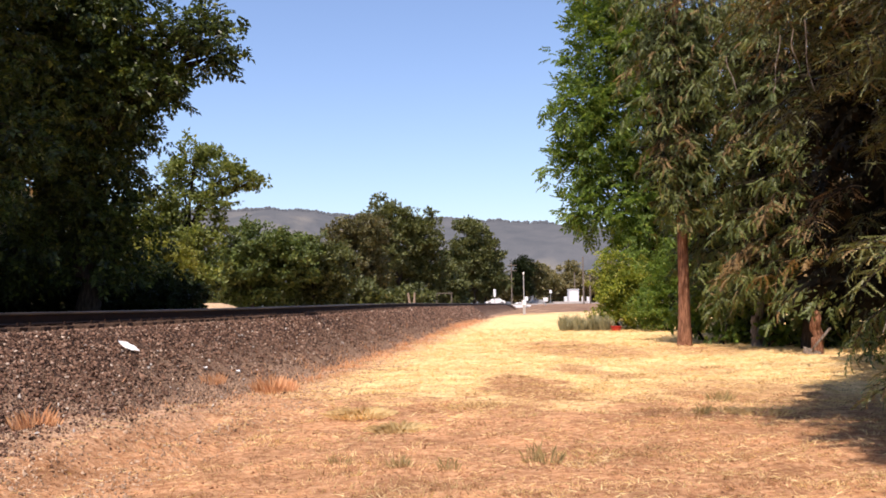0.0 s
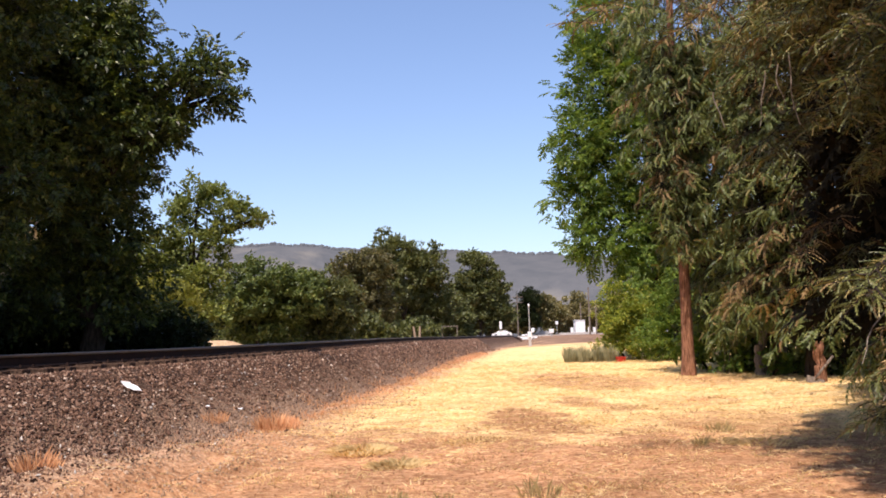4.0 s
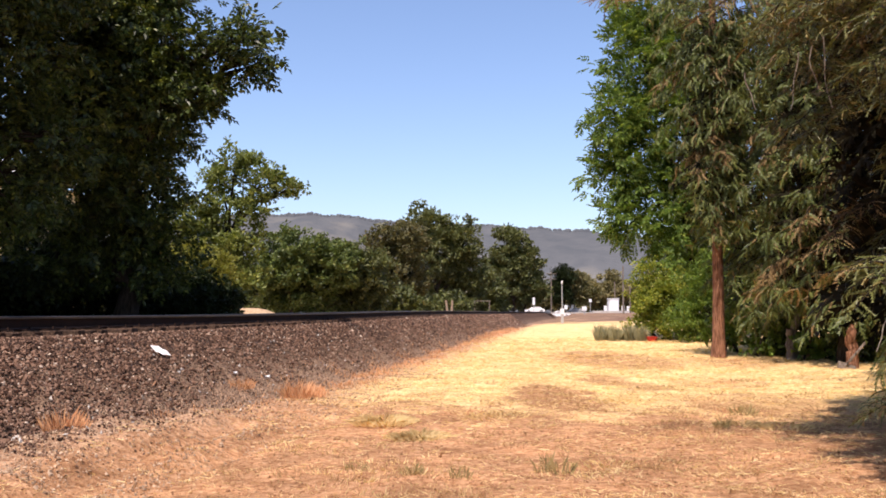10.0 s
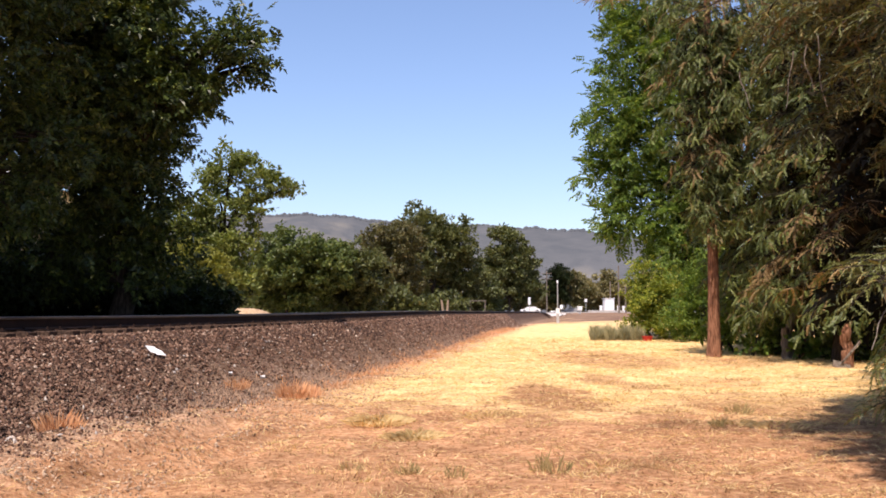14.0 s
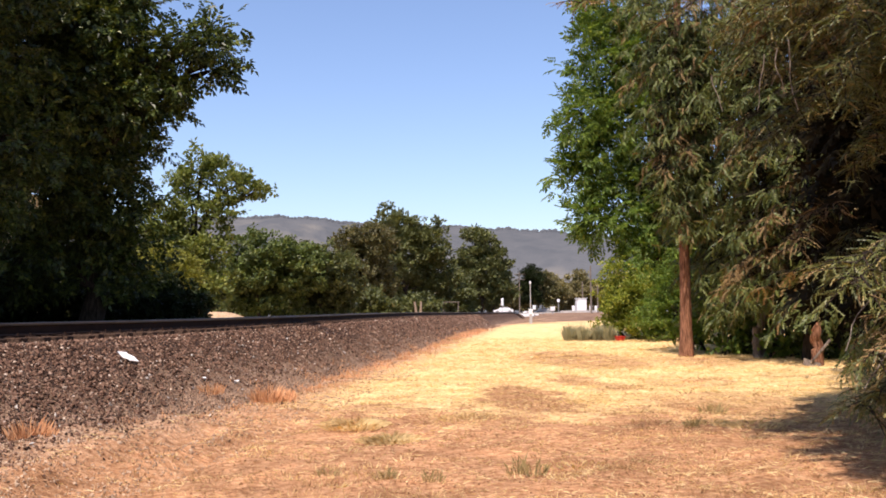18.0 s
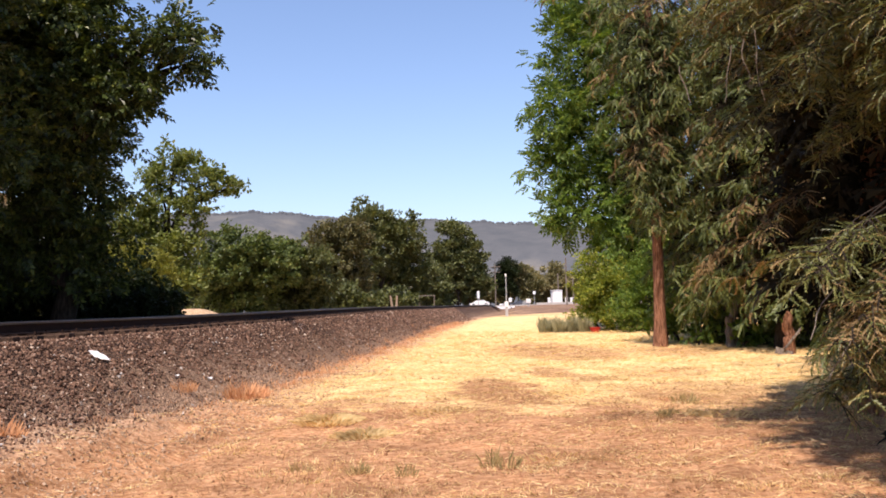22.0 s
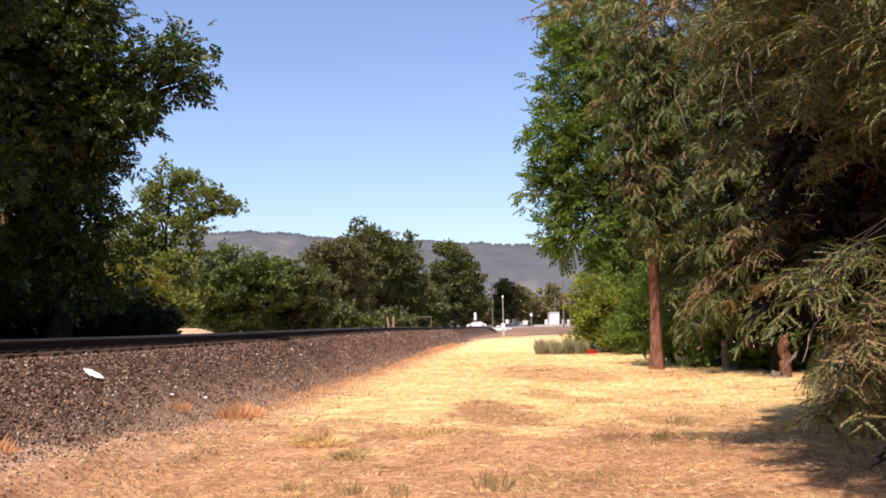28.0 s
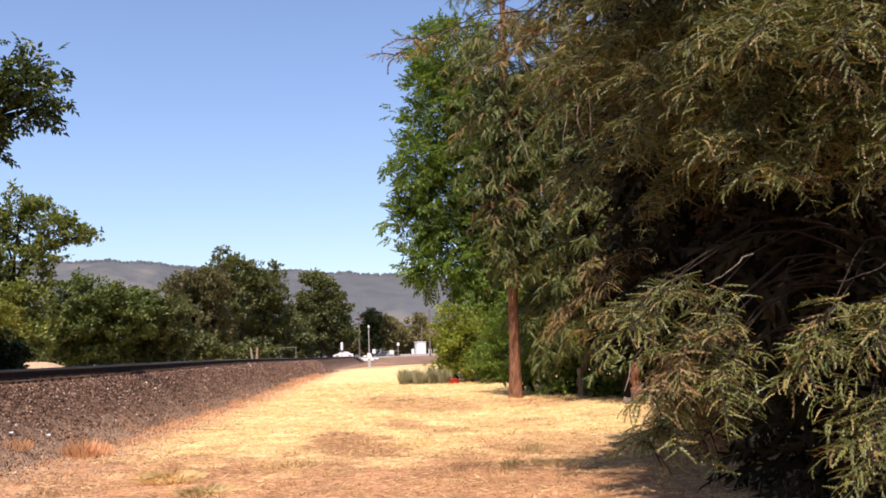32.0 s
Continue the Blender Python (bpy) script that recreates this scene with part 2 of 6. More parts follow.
def make_ground():
    m, n, l, b = material("ground", 0.97, 0.1)
    pos = n.new("ShaderNodeNewGeometry").outputs["Position"]
    sep = n.new("ShaderNodeSeparateXYZ")
    l.new(pos, sep.inputs[0])
    fine = noise_tex(n, l, 0.09, 8, None, 0.7)
    mid = noise_tex(n, l, 0.9, 5, None, 0.65)
    wide = noise_tex(n, l, 5.0, 4)
    dirt = mixed(n, l, 0.6, ramp(n, l, fine, [(0.30, (0.19, 0.080, 0.036)), (0.46, (0.435, 0.228, 0.115)), (0.60, (0.57, 0.335, 0.185)), (0.72, (0.73, 0.49, 0.295))]),
                 ramp(n, l, mid, [(0.3, (0.50, 0.47, 0.44)), (0.5, (1.0, 1.0, 1.0)), (0.7, (1.5, 1.45, 1.38))]), "MULTIPLY")
    straw = mixed(n, l, 0.5, ramp(n, l, fine, [(0.3, (0.47, 0.29, 0.115)), (0.5, (0.72, 0.51, 0.24)), (0.68, (0.95, 0.76, 0.44))]),
                  ramp(n, l, mid, [(0.30, (0.56, 0.46, 0.36)), (0.5, (1.0, 0.97, 0.92)), (0.66, (1.35, 1.33, 1.28))]), "MULTIPLY")
    # straw lies thickest in a band some way out and thins towards the bare soil near the foot of the stone bed
    reach = n.new("ShaderNodeMapRange")
    l.new(sep.outputs["Y"], reach.inputs[0])
    reach.inputs[1].default_value, reach.inputs[2].default_value = 10.0, 24.0
    reach.inputs[3].default_value, reach.inputs[4].default_value = -0.14, 0.36
    side = n.new("ShaderNodeMapRange")
    l.new(sep.outputs["X"], side.inputs[0])
    side.inputs[1].default_value, side.inputs[2].default_value = -3.5, 2.0
    side.inputs[3].default_value, side.inputs[4].default_value = -0.08, 0.0
    total = n.new("ShaderNodeMath")
    l.new(reach.outputs[0], total.inputs[0])
    l.new(side.outputs[0], total.inputs[1])
    more = n.new("ShaderNodeMath")
    l.new(total.outputs[0], more.inputs[0])
    l.new(mixed(n, l, 0.35, mixed(n, l, 0.5, wide, mid), noise_tex(n, l, 0.3, 5, None, 0.7)), more.inputs[1])
    share = ramp(n, l, more.outputs[0], [(0.44, (0, 0, 0)), (0.58, (1, 1, 1))])
    across = n.new("ShaderNodeVectorMath")
    across.operation = "DOT_PRODUCT"
    l.new(pos, across.inputs[0])
    across.inputs[1].default_value = (LEFT[0], LEFT[1], 0)
    strip = n.new("ShaderNodeMath")
    strip.operation = "MULTIPLY_ADD"
    l.new(mixed(n, l, 0.6, wide, mid), strip.inputs[0])
    strip.inputs[1].default_value = 4.0
    l.new(across.outputs["Value"], strip.inputs[2])
    foot = n.new("ShaderNodeMath")
    foot.operation = "MULTIPLY"
    l.new(strip.outputs[0], foot.inputs[0])
    foot.inputs[1].default_value = 0.05
    share = mixed(n, l, 1.0, share, ramp(n, l, foot.outputs[0], [(0.285, (1, 1, 1)), (0.365, (0, 0, 0)), (0.62, (0, 0, 0)), (0.72, (1, 1, 1))]), "MULTIPLY")
    col = mixed(n, l, share, dirt, straw)
    # greyer grit where the bed's stones and dust have spread over the soil
    col = mixed(n, l, ramp(n, l, foot.outputs[0], [(0.315, (0, 0, 0)), (0.375, (0.75, 0.75, 0.75))]), col, ramp(n, l, fine, [(0.3, (0.17, 0.105, 0.07)), (0.5, (0.40, 0.275, 0.19)), (0.7, (0.66, 0.50, 0.37))]))
    # worn and scorched places, each with its own outline
    ragged = mixed(n, l, 0.5, mid, noise_tex(n, l, 0.35, 6, None, 0.75))
    bend = n.new("ShaderNodeTexNoise")
    bend.inputs["Scale"].default_value, bend.inputs["Detail"].default_value = 1.4, 4.0
    l.new(pos, bend.inputs["Vector"])
    bent = n.new("ShaderNodeVectorMath")
    bent.operation = "MULTIPLY_ADD"
    l.new(bend.outputs["Color"], bent.inputs[0])
    bent.inputs[1].default_value, bent.inputs[2].default_value = (1.6, 1.6, 0), (-0.8, -0.8, 0)
    moved = n.new("ShaderNodeVectorMath")
    l.new(bent.outputs[0], moved.inputs[0])
    l.new(pos, moved.inputs[1])
    bent = moved
    for x, y, rx, ry, strength in SCORCHED:
        shift = n.new("ShaderNodeMapping")
        shift.vector_type = "TEXTURE"
        shift.inputs["Location"].default_value = (x, y, 0)
        shift.inputs["Scale"].default_value = (rx * 0.30, ry * 0.30, 1e4)
        l.new(bent.outputs[0], shift.inputs["Vector"])
        far = n.new("ShaderNodeVectorMath")
        far.operation = "LENGTH"
        l.new(shift.outputs[0], far.inputs[0])
        rag = n.new("ShaderNodeMath")
        rag.operation = "MULTIPLY_ADD"
        l.new(ragged, rag.inputs[0])
        rag.inputs[1].default_value = -7.0
        l.new(far.outputs["Value"], rag.inputs[2])
        spot = ramp(n, l, rag.outputs[0], [(0.0, (strength,) * 3), (0.9, (0, 0, 0))])
        col = mixed(n, l, spot, col, ramp(n, l, fine, [(0.3, (0.17, 0.076, 0.036)), (0.5, (0.36, 0.185, 0.09)), (0.7, (0.58, 0.34, 0.17))]))
    # brown gravel where the ground climbs to the crossing
    beyond = n.new("ShaderNodeMapRange")
    l.new(sep.outputs["Y"], beyond.inputs[0])
    beyond.inputs[1].default_value, beyond.inputs[2].default_value = 88.0, 120.0
    beyond.inputs[3].default_value, beyond.inputs[4].default_value = -0.25, 0.85
    edge = n.new("ShaderNodeMath")
    l.new(beyond.outputs[0], edge.inputs[0])
    l.new(wide, edge.inputs[1])
    col = mixed(n, l, ramp(n, l, edge.outputs[0], [(0.5, (0, 0, 0)), (0.8, (1, 1, 1))]), col, ramp(n, l, mixed(n, l, 0.6, fine, noise_tex(n, l, 2.6, 5, None, 0.7)), [(0.34, (0.10, 0.058, 0.038)), (0.5, (0.20, 0.125, 0.085)), (0.64, (0.40, 0.27, 0.17))]))
    # trodden and swept places, a hand to a step across
    col = mixed(n, l, 0.65, col, ramp(n, l, noise_tex(n, l, 0.26, 7, None, 0.72), [(0.33, (0.66, 0.60, 0.54)), (0.5, (1.08, 1.07, 1.05)), (0.66, (1.32, 1.29, 1.25))]), "MULTIPLY")
    l.new(col, b.inputs["Base Color"])
    bump(n, l, fine, 1.0, 0.06, b)
    return m


def make_ballast_bed():
    """Dark stone above, dusty gravel and tan soil towards the foot, browner with distance."""
    m, n, l, b = material("stone_bed", 0.95, 0.15)
    pos = n.new("ShaderNodeNewGeometry").outputs["Position"]
    v = n.new("ShaderNodeTexVoronoi")
    v.inputs["Scale"].default_value = 26
    l.new(pos, v.inputs["Vector"])
    tone = ramp(n, l, v.outputs["Color"], [(0.2, (0.026, 0.016, 0.012)), (0.6, (0.095, 0.057, 0.040)), (0.95, (0.22, 0.15, 0.11))])
    big = noise_tex(n, l, 1.1, 4)
    fine = noise_tex(n, l, 0.05, 6, None, 0.7)
    tone = mixed(n, l, 0.6, tone, ramp(n, l, big, [(0.3, (0.6, 0.58, 0.56)), (0.7, (1.2, 1.1, 1.0))]), "MULTIPLY")
    dust = ramp(n, l, fine, [(0.3, (0.15, 0.09, 0.055)), (0.5, (0.33, 0.215, 0.14)), (0.7, (0.52, 0.37, 0.25))])
    across = n.new("ShaderNodeVectorMath")
    across.operation = "DOT_PRODUCT"
    l.new(pos, across.inputs[0])
    across.inputs[1].default_value = (LEFT[0], LEFT[1], 0)
    along = n.new("ShaderNodeVectorMath")
    along.operation = "DOT_PRODUCT"
    l.new(pos, along.inputs[0])
    along.inputs[1].default_value = (ALONG[0], ALONG[1], 0)
    ragged = n.new("ShaderNodeMath")
    ragged.operation = "MULTIPLY_ADD"
    l.new(mixed(n, l, 0.5, big, noise_tex(n, l, 0.22, 5, None, 0.7)), ragged.inputs[0])
    ragged.inputs[1].default_value = 2.4
    l.new(across.outputs["Value"], ragged.inputs[2])
    share = n.new("ShaderNodeMapRange")
    l.new(ragged.outputs[0], share.inputs[0])
    share.inputs[1].default_value, share.inputs[2].default_value = 6.55, 7.75
    share.inputs[3].default_value, share.inputs[4].default_value = 1.0, 0.0
    reach = n.new("ShaderNodeMapRange")
    l.new(along.outputs["Value"], reach.inputs[0])
    reach.inputs[1].default_value, reach.inputs[2].default_value = 30.0, 120.0
    reach.inputs[3].default_value, reach.inputs[4].default_value = 0.0, 0.75
    col = mixed(n, l, reach.outputs[0], tone, ramp(n, l, mixed(n, l, 0.5, fine, big), [(0.35, (0.058, 0.032, 0.022)), (0.65, (0.165, 0.097, 0.064))]))
    col = mixed(n, l, share.outputs[0], col, dust)
    l.new(col, b.inputs["Base Color"])
    bump(n, l, v.outputs["Distance"], 1.0, 0.05, b)
    return m


def make_stone():
    m, n, l, b = material("ballast_stone", 0.9, 0.25)
    geo = n.new("ShaderNodeNewGeometry")
    tone = ramp(n, l, geo.outputs["Random Per Island"], [(0.0, (0.030, 0.017, 0.012)), (0.45, (0.140, 0.079, 0.053)), (0.88, (0.255, 0.158, 0.110)), (0.98, (0.38, 0.28, 0.21)), (1.0, (0.58, 0.49, 0.40))])
    f = noise_tex(n, l, 0.03, 4)
    l.new(mixed(n, l, 0.5, tone, ramp(n, l, f, [(0.3, (0.65, 0.63, 0.6)), (0.7, (1.2, 1.15, 1.1))]), "MULTIPLY"), b.inputs["Base Color"])
    return m


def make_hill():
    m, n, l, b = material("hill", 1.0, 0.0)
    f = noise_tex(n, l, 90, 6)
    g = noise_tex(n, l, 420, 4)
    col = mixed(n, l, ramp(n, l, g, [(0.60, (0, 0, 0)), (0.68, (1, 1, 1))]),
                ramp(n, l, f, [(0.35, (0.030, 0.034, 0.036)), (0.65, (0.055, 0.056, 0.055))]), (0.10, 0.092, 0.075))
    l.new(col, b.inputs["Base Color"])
    # the backdrop's emission stands in for far haze: a little light, sky-coloured
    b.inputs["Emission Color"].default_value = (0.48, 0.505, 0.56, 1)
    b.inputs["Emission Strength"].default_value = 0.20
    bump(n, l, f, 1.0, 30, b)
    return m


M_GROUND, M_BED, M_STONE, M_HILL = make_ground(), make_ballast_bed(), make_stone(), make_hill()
M_CLOD = leaf_material("soil_clod", (0.24, 0.12, 0.065), (0.52, 0.31, 0.18), rough=0.95, glow=0.0, spec=0.1)
M_STRAW = leaf_material("straw", (0.54, 0.37, 0.17), (0.94, 0.77, 0.45), rough=0.6, glow=0.3, spec=0.3)
M_RUST_GRASS = leaf_material("russet_grass", (0.45, 0.20, 0.09), (0.75, 0.44, 0.24), rough=0.7, glow=0.08)
M_GREEN_GRASS = leaf_material("green_grass", (0.19, 0.145, 0.058), (0.40, 0.31, 0.14), rough=0.6, glow=0.12)
M_GRIT = leaf_material("grit", (0.18, 0.115, 0.075), (0.56, 0.42, 0.30), rough=0.95, glow=0.0, spec=0.1)
M_LITTER_SHADOW = leaf_material("litter_shadow_flecks", (0.11, 0.052, 0.026), (0.36, 0.19, 0.10), rough=0.9, glow=0.05, spec=0.1)
M_WEED = leaf_material("dried_weed", (0.27, 0.15, 0.065), (0.46, 0.29, 0.14), rough=0.8, glow=0.05)
M_REED = leaf_material("reed", (0.20, 0.20, 0.12), (0.40, 0.38, 0.24), rough=0.6, glow=0.3)
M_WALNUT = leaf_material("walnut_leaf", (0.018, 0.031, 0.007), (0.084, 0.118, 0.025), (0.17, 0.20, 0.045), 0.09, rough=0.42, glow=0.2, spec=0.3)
M_LOCUST = leaf_material("locust_leaf", (0.088, 0.118, 0.028), (0.205, 0.245, 0.060), (0.27, 0.29, 0.08), 0.10, glow=0.35, spec=0.3)
M_MID = leaf_material("mid_leaf", (0.050, 0.076, 0.017), (0.130, 0.172, 0.040), (0.18, 0.20, 0.05), 0.06, glow=0.28)
M_YELLOW = leaf_material("yellow_leaf", (0.15, 0.165, 0.028), (0.31, 0.31, 0.052), glow=0.38)
M_OAK = leaf_material("oak_leaf", (0.054, 0.068, 0.019), (0.130, 0.145, 0.042), (0.17, 0.17, 0.055), 0.05, glow=0.22)
M_BROWN_OAK = leaf_material("brown_oak_leaf", (0.066, 0.066, 0.022), (0.135, 0.125, 0.044), (0.16, 0.13, 0.05), 0.10, glow=0.22)
M_ASH = leaf_material("ash_leaf", (0.070, 0.125, 0.020), (0.17, 0.255, 0.044), (0.23, 0.29, 0.06), 0.1, rough=0.45, glow=0.4, spec=0.3)
M_SHRUB = leaf_material("shrub_leaf", (0.11, 0.16, 0.02), (0.28, 0.33, 0.045), (0.38, 0.38, 0.06), 0.2, glow=0.4)
# pale leaf for the farthest trees, distance haze mixed into the colour
M_FAR = leaf_material("far_leaf", (0.15, 0.14, 0.065), (0.29, 0.25, 0.115), glow=0.3)
# leaf with undergrowth shade put into its near-black colour; the pine uses it too
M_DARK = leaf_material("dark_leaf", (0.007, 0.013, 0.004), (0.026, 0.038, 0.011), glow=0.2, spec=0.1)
M_REDWOOD = leaf_material("redwood_needle", (0.052, 0.076, 0.018), (0.160, 0.190, 0.046), (0.23, 0.18, 0.06), 0.06, rough=0.5, glow=0.2)
M_REDWOOD_NEAR = leaf_material("redwood_needle_near", (0.068, 0.082, 0.022), (0.170, 0.178, 0.050), (0.28, 0.22, 0.075), 0.12, rough=0.45, glow=0.2, spec=0.4)
M_DEAD = leaf_material("dead_needle", (0.11, 0.070, 0.028), (0.29, 0.195, 0.085), rough=0.8, glow=0.15)
# made near-black so the insides of the crowns read as deep shade
M_INNER = leaf_material("inner_shade", (0.012, 0.011, 0.007), (0.035, 0.030, 0.016), rough=0.9, glow=0.1, spec=0.1)
M_BARK = bark_material("grey_bark", (0.016, 0.012, 0.009), (0.055, 0.043, 0.033))
M_BRANCH = bark_material("branch_bark", (0.016, 0.012, 0.009), (0.055, 0.042, 0.031), 0.02, 3.0)
M_RED_BARK = bark_material("red_bark", (0.10, 0.042, 0.022), (0.36, 0.185, 0.11), 0.035, 9.0)
M_TWIG = bark_material("twig_bark", (0.13, 0.105, 0.08), (0.30, 0.26, 0.21), 0.02, 3.0)
M_RUST = plain("rusty_steel", (0.030, 0.014, 0.009), 0.95, 0.0, 0.3, 0.2)
M_RAILTOP = plain("worn_steel", (0.11, 0.09, 0.08), 0.5, 0.7, 0.2, 0.5)
M_TIE = bark_material("old_timber", (0.035, 0.022, 0.016), (0.12, 0.075, 0.052), 0.03, 1.0)
M_WHITE = plain("white_paint", (0.80, 0.80, 0.78), 0.55)
M_GREY = plain("grey_paint", (0.36, 0.36, 0.35), 0.6)
M_POLE = bark_material("pole_timber", (0.10, 0.08, 0.065), (0.26, 0.22, 0.18), 0.04, 8.0)
M_ROADTOP = plain("asphalt", (0.055, 0.055, 0.056), 0.9, 0.0, 0.2, 0.5)
M_PAVE = plain("pale_concrete", (0.48, 0.45, 0.41), 0.9, 0.0, 0.15, 1.0)
M_YELLOW_WALL = plain("yellow_render", (0.74, 0.60, 0.32), 0.9, 0.0, 0.08, 0.7)
M_RED = plain("red_paint", (0.42, 0.035, 0.022), 0.55)
M_PAPER = plain("white_sheet", (0.86, 0.86, 0.85), 0.6, 0.0, 0.04, 0.1)
M_GLASS = plain("dark_glass", (0.03, 0.035, 0.04), 0.08, 0.0, 0.05)
M_TYRE = plain("rubber", (0.025, 0.025, 0.026), 0.85)
M_FEATHER = plain("dark_feather", (0.05, 0.045, 0.045), 0.8, 0, 0.2, 0.02)
M_ROOF = plain("brown_shingle", (0.17, 0.13, 0.10), 0.95, 0, 0.25, 0.25)
M_BOARD = plain("bleached_board", (0.34, 0.25, 0.17), 0.9, 0, 0.25, 0.1)

# ---------------------------------------------------------------- ground, hills
def spaced(near_lo, near_hi, fine, far_lo, far_hi, grow=1.16):
    """Line positions: even between near_lo and near_hi, then wider and wider."""
    mid = list(np.arange(near_lo, near_hi, fine))
    hi, d = [near_hi], fine
    while hi[-1] < far_hi:
        d *= grow
        hi.append(hi[-1] + d)
    lo, d = [], fine
    at = near_lo
    while at > far_lo:
        d *= grow
        at -= d
        lo.append(at)
    return np.array(lo[::-1] + mid + hi)


def build_ground():
    xs, ys = spaced(-8, 13, 0.17, -4500, 4500), spaced(5, 34, 0.17, -4500, 4500, 1.13)
    x, y = np.meshgrid(xs, ys)
    z = ground_z(x, y)
    v = np.stack([x, y, z], -1).reshape(-1, 3)
    i = (np.arange(len(ys) - 1)[:, None] * len(xs) + np.arange(len(xs) - 1)[None]).ravel()
    f = np.stack([i, i + 1, i + len(xs) + 1, i + len(xs)], -1)
    tagged(new("ground", tri_mesh("ground", v, f, M_GROUND, True)), "dry reddish soil and straw-yellow mown grass", "ground", kind="structure")


def ridge_height(x):
    """Skyline of the far hills: highest to the left of the track, falling gently to the right."""
    h = np.interp(x, (-2600, -1300, -800, -590, -390, -215, -60, 115, 254, 532, 1200, 2600), (225, 262, 284, 300, 304, 284, 272, 264, 262, 238, 215, 190))
    return h + 2.6 * np.sin(x / 57.0) + 1.8 * np.sin(x / 23.0 + 1.0) + 1.2 * np.sin(x / 11.0)


def build_hills():
    xs, ks = np.arange(-2600, 2700, 18.0), np.linspace(0, 1, 26)
    x, k = np.meshgrid(xs, ks)
    fold = 90 * np.sin(x / 150.0 + 4 * k) + 60 * np.sin(x / 70.0 - 3 * k)
    y = 2050 + 950 * k + fold * k * (1 - k) * 3.2
    z = 1.0 + (ridge_height(x)) * (step(0, 1.0, k) * 0.55 + 0.45 * k) + 10 * wave(x, y, 60, 2.0) * np.sin(np.pi * k)
    z[-1] += 3 * rng.random(len(xs))
    v = np.stack([x, y, z], -1).reshape(-1, 3)
    i = (np.arange(len(ks) - 1)[:, None] * len(xs) + np.arange(len(xs) - 1)[None]).ravel()
    f = np.stack([i, i + 1, i + len(xs) + 1, i + len(xs)], -1)
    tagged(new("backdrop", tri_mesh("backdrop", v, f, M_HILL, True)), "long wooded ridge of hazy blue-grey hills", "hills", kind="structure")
    # single trees along the crest
    r = np.random.default_rng(5)
    n = 900
    tx = r.uniform(-900, 900, n)
    at = np.stack([tx, 3000 + r.uniform(-25, 5, n), ridge_height(tx) + r.uniform(-6, 3, n)], -1)
    # crest trees share the hill material and its haze glow
    clump = blob_template(9, 3)
    v, f = scattered(clump, at, np.broadcast_to(np.eye(3), (n, 3, 3)), r.uniform(4, 9, n), 3)
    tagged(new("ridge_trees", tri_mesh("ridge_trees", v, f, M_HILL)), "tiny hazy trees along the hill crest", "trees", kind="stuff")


def blob_template(sides, count):
    """Rough lumps, as small closed triangle meshes."""
    out = []
    for k in range(count):
        r = np.random.default_rng(100 + k)
        bm = bmesh.new()
        bmesh.ops.create_icosphere(bm, subdivisions=1, radius=1.0)
        v = np.array([q.co[:] for q in bm.verts]) * r.uniform(0.65, 1.2, (len(bm.verts), 1))
        f = np.array([[q.index for q in face.verts] for face in bm.faces])
        bm.free()
        out.append((v, f))
    return out


def stone_template(count):
    """Angular broken stones of eight to twelve faces."""
    out = []
    base = np.array([[1, 0, 0], [-1, 0, 0], [0, 1, 0], [0, -1, 0], [0, 0, 1], [0, 0, -1]], float)
    faces = np.array([[0, 2, 4], [2, 1, 4], [1, 3, 4], [3, 0, 4], [2, 0, 5], [1, 2, 5], [3, 1, 5], [0, 3, 5]])
    for k in range(count):
        r = np.random.default_rng(40 + k)
        v = base * r.uniform(0.6, 1.25, (6, 1)) + r.uniform(-0.3, 0.3, (6, 3))
        v[:, 2] *= 0.75
        out.append((v, faces))
    return out


def random_axes(n, seed):
    r = np.random.default_rng(seed)
    w = r.normal(size=(n, 3))
    return frames_for(w, r.normal(size=(n, 3)))


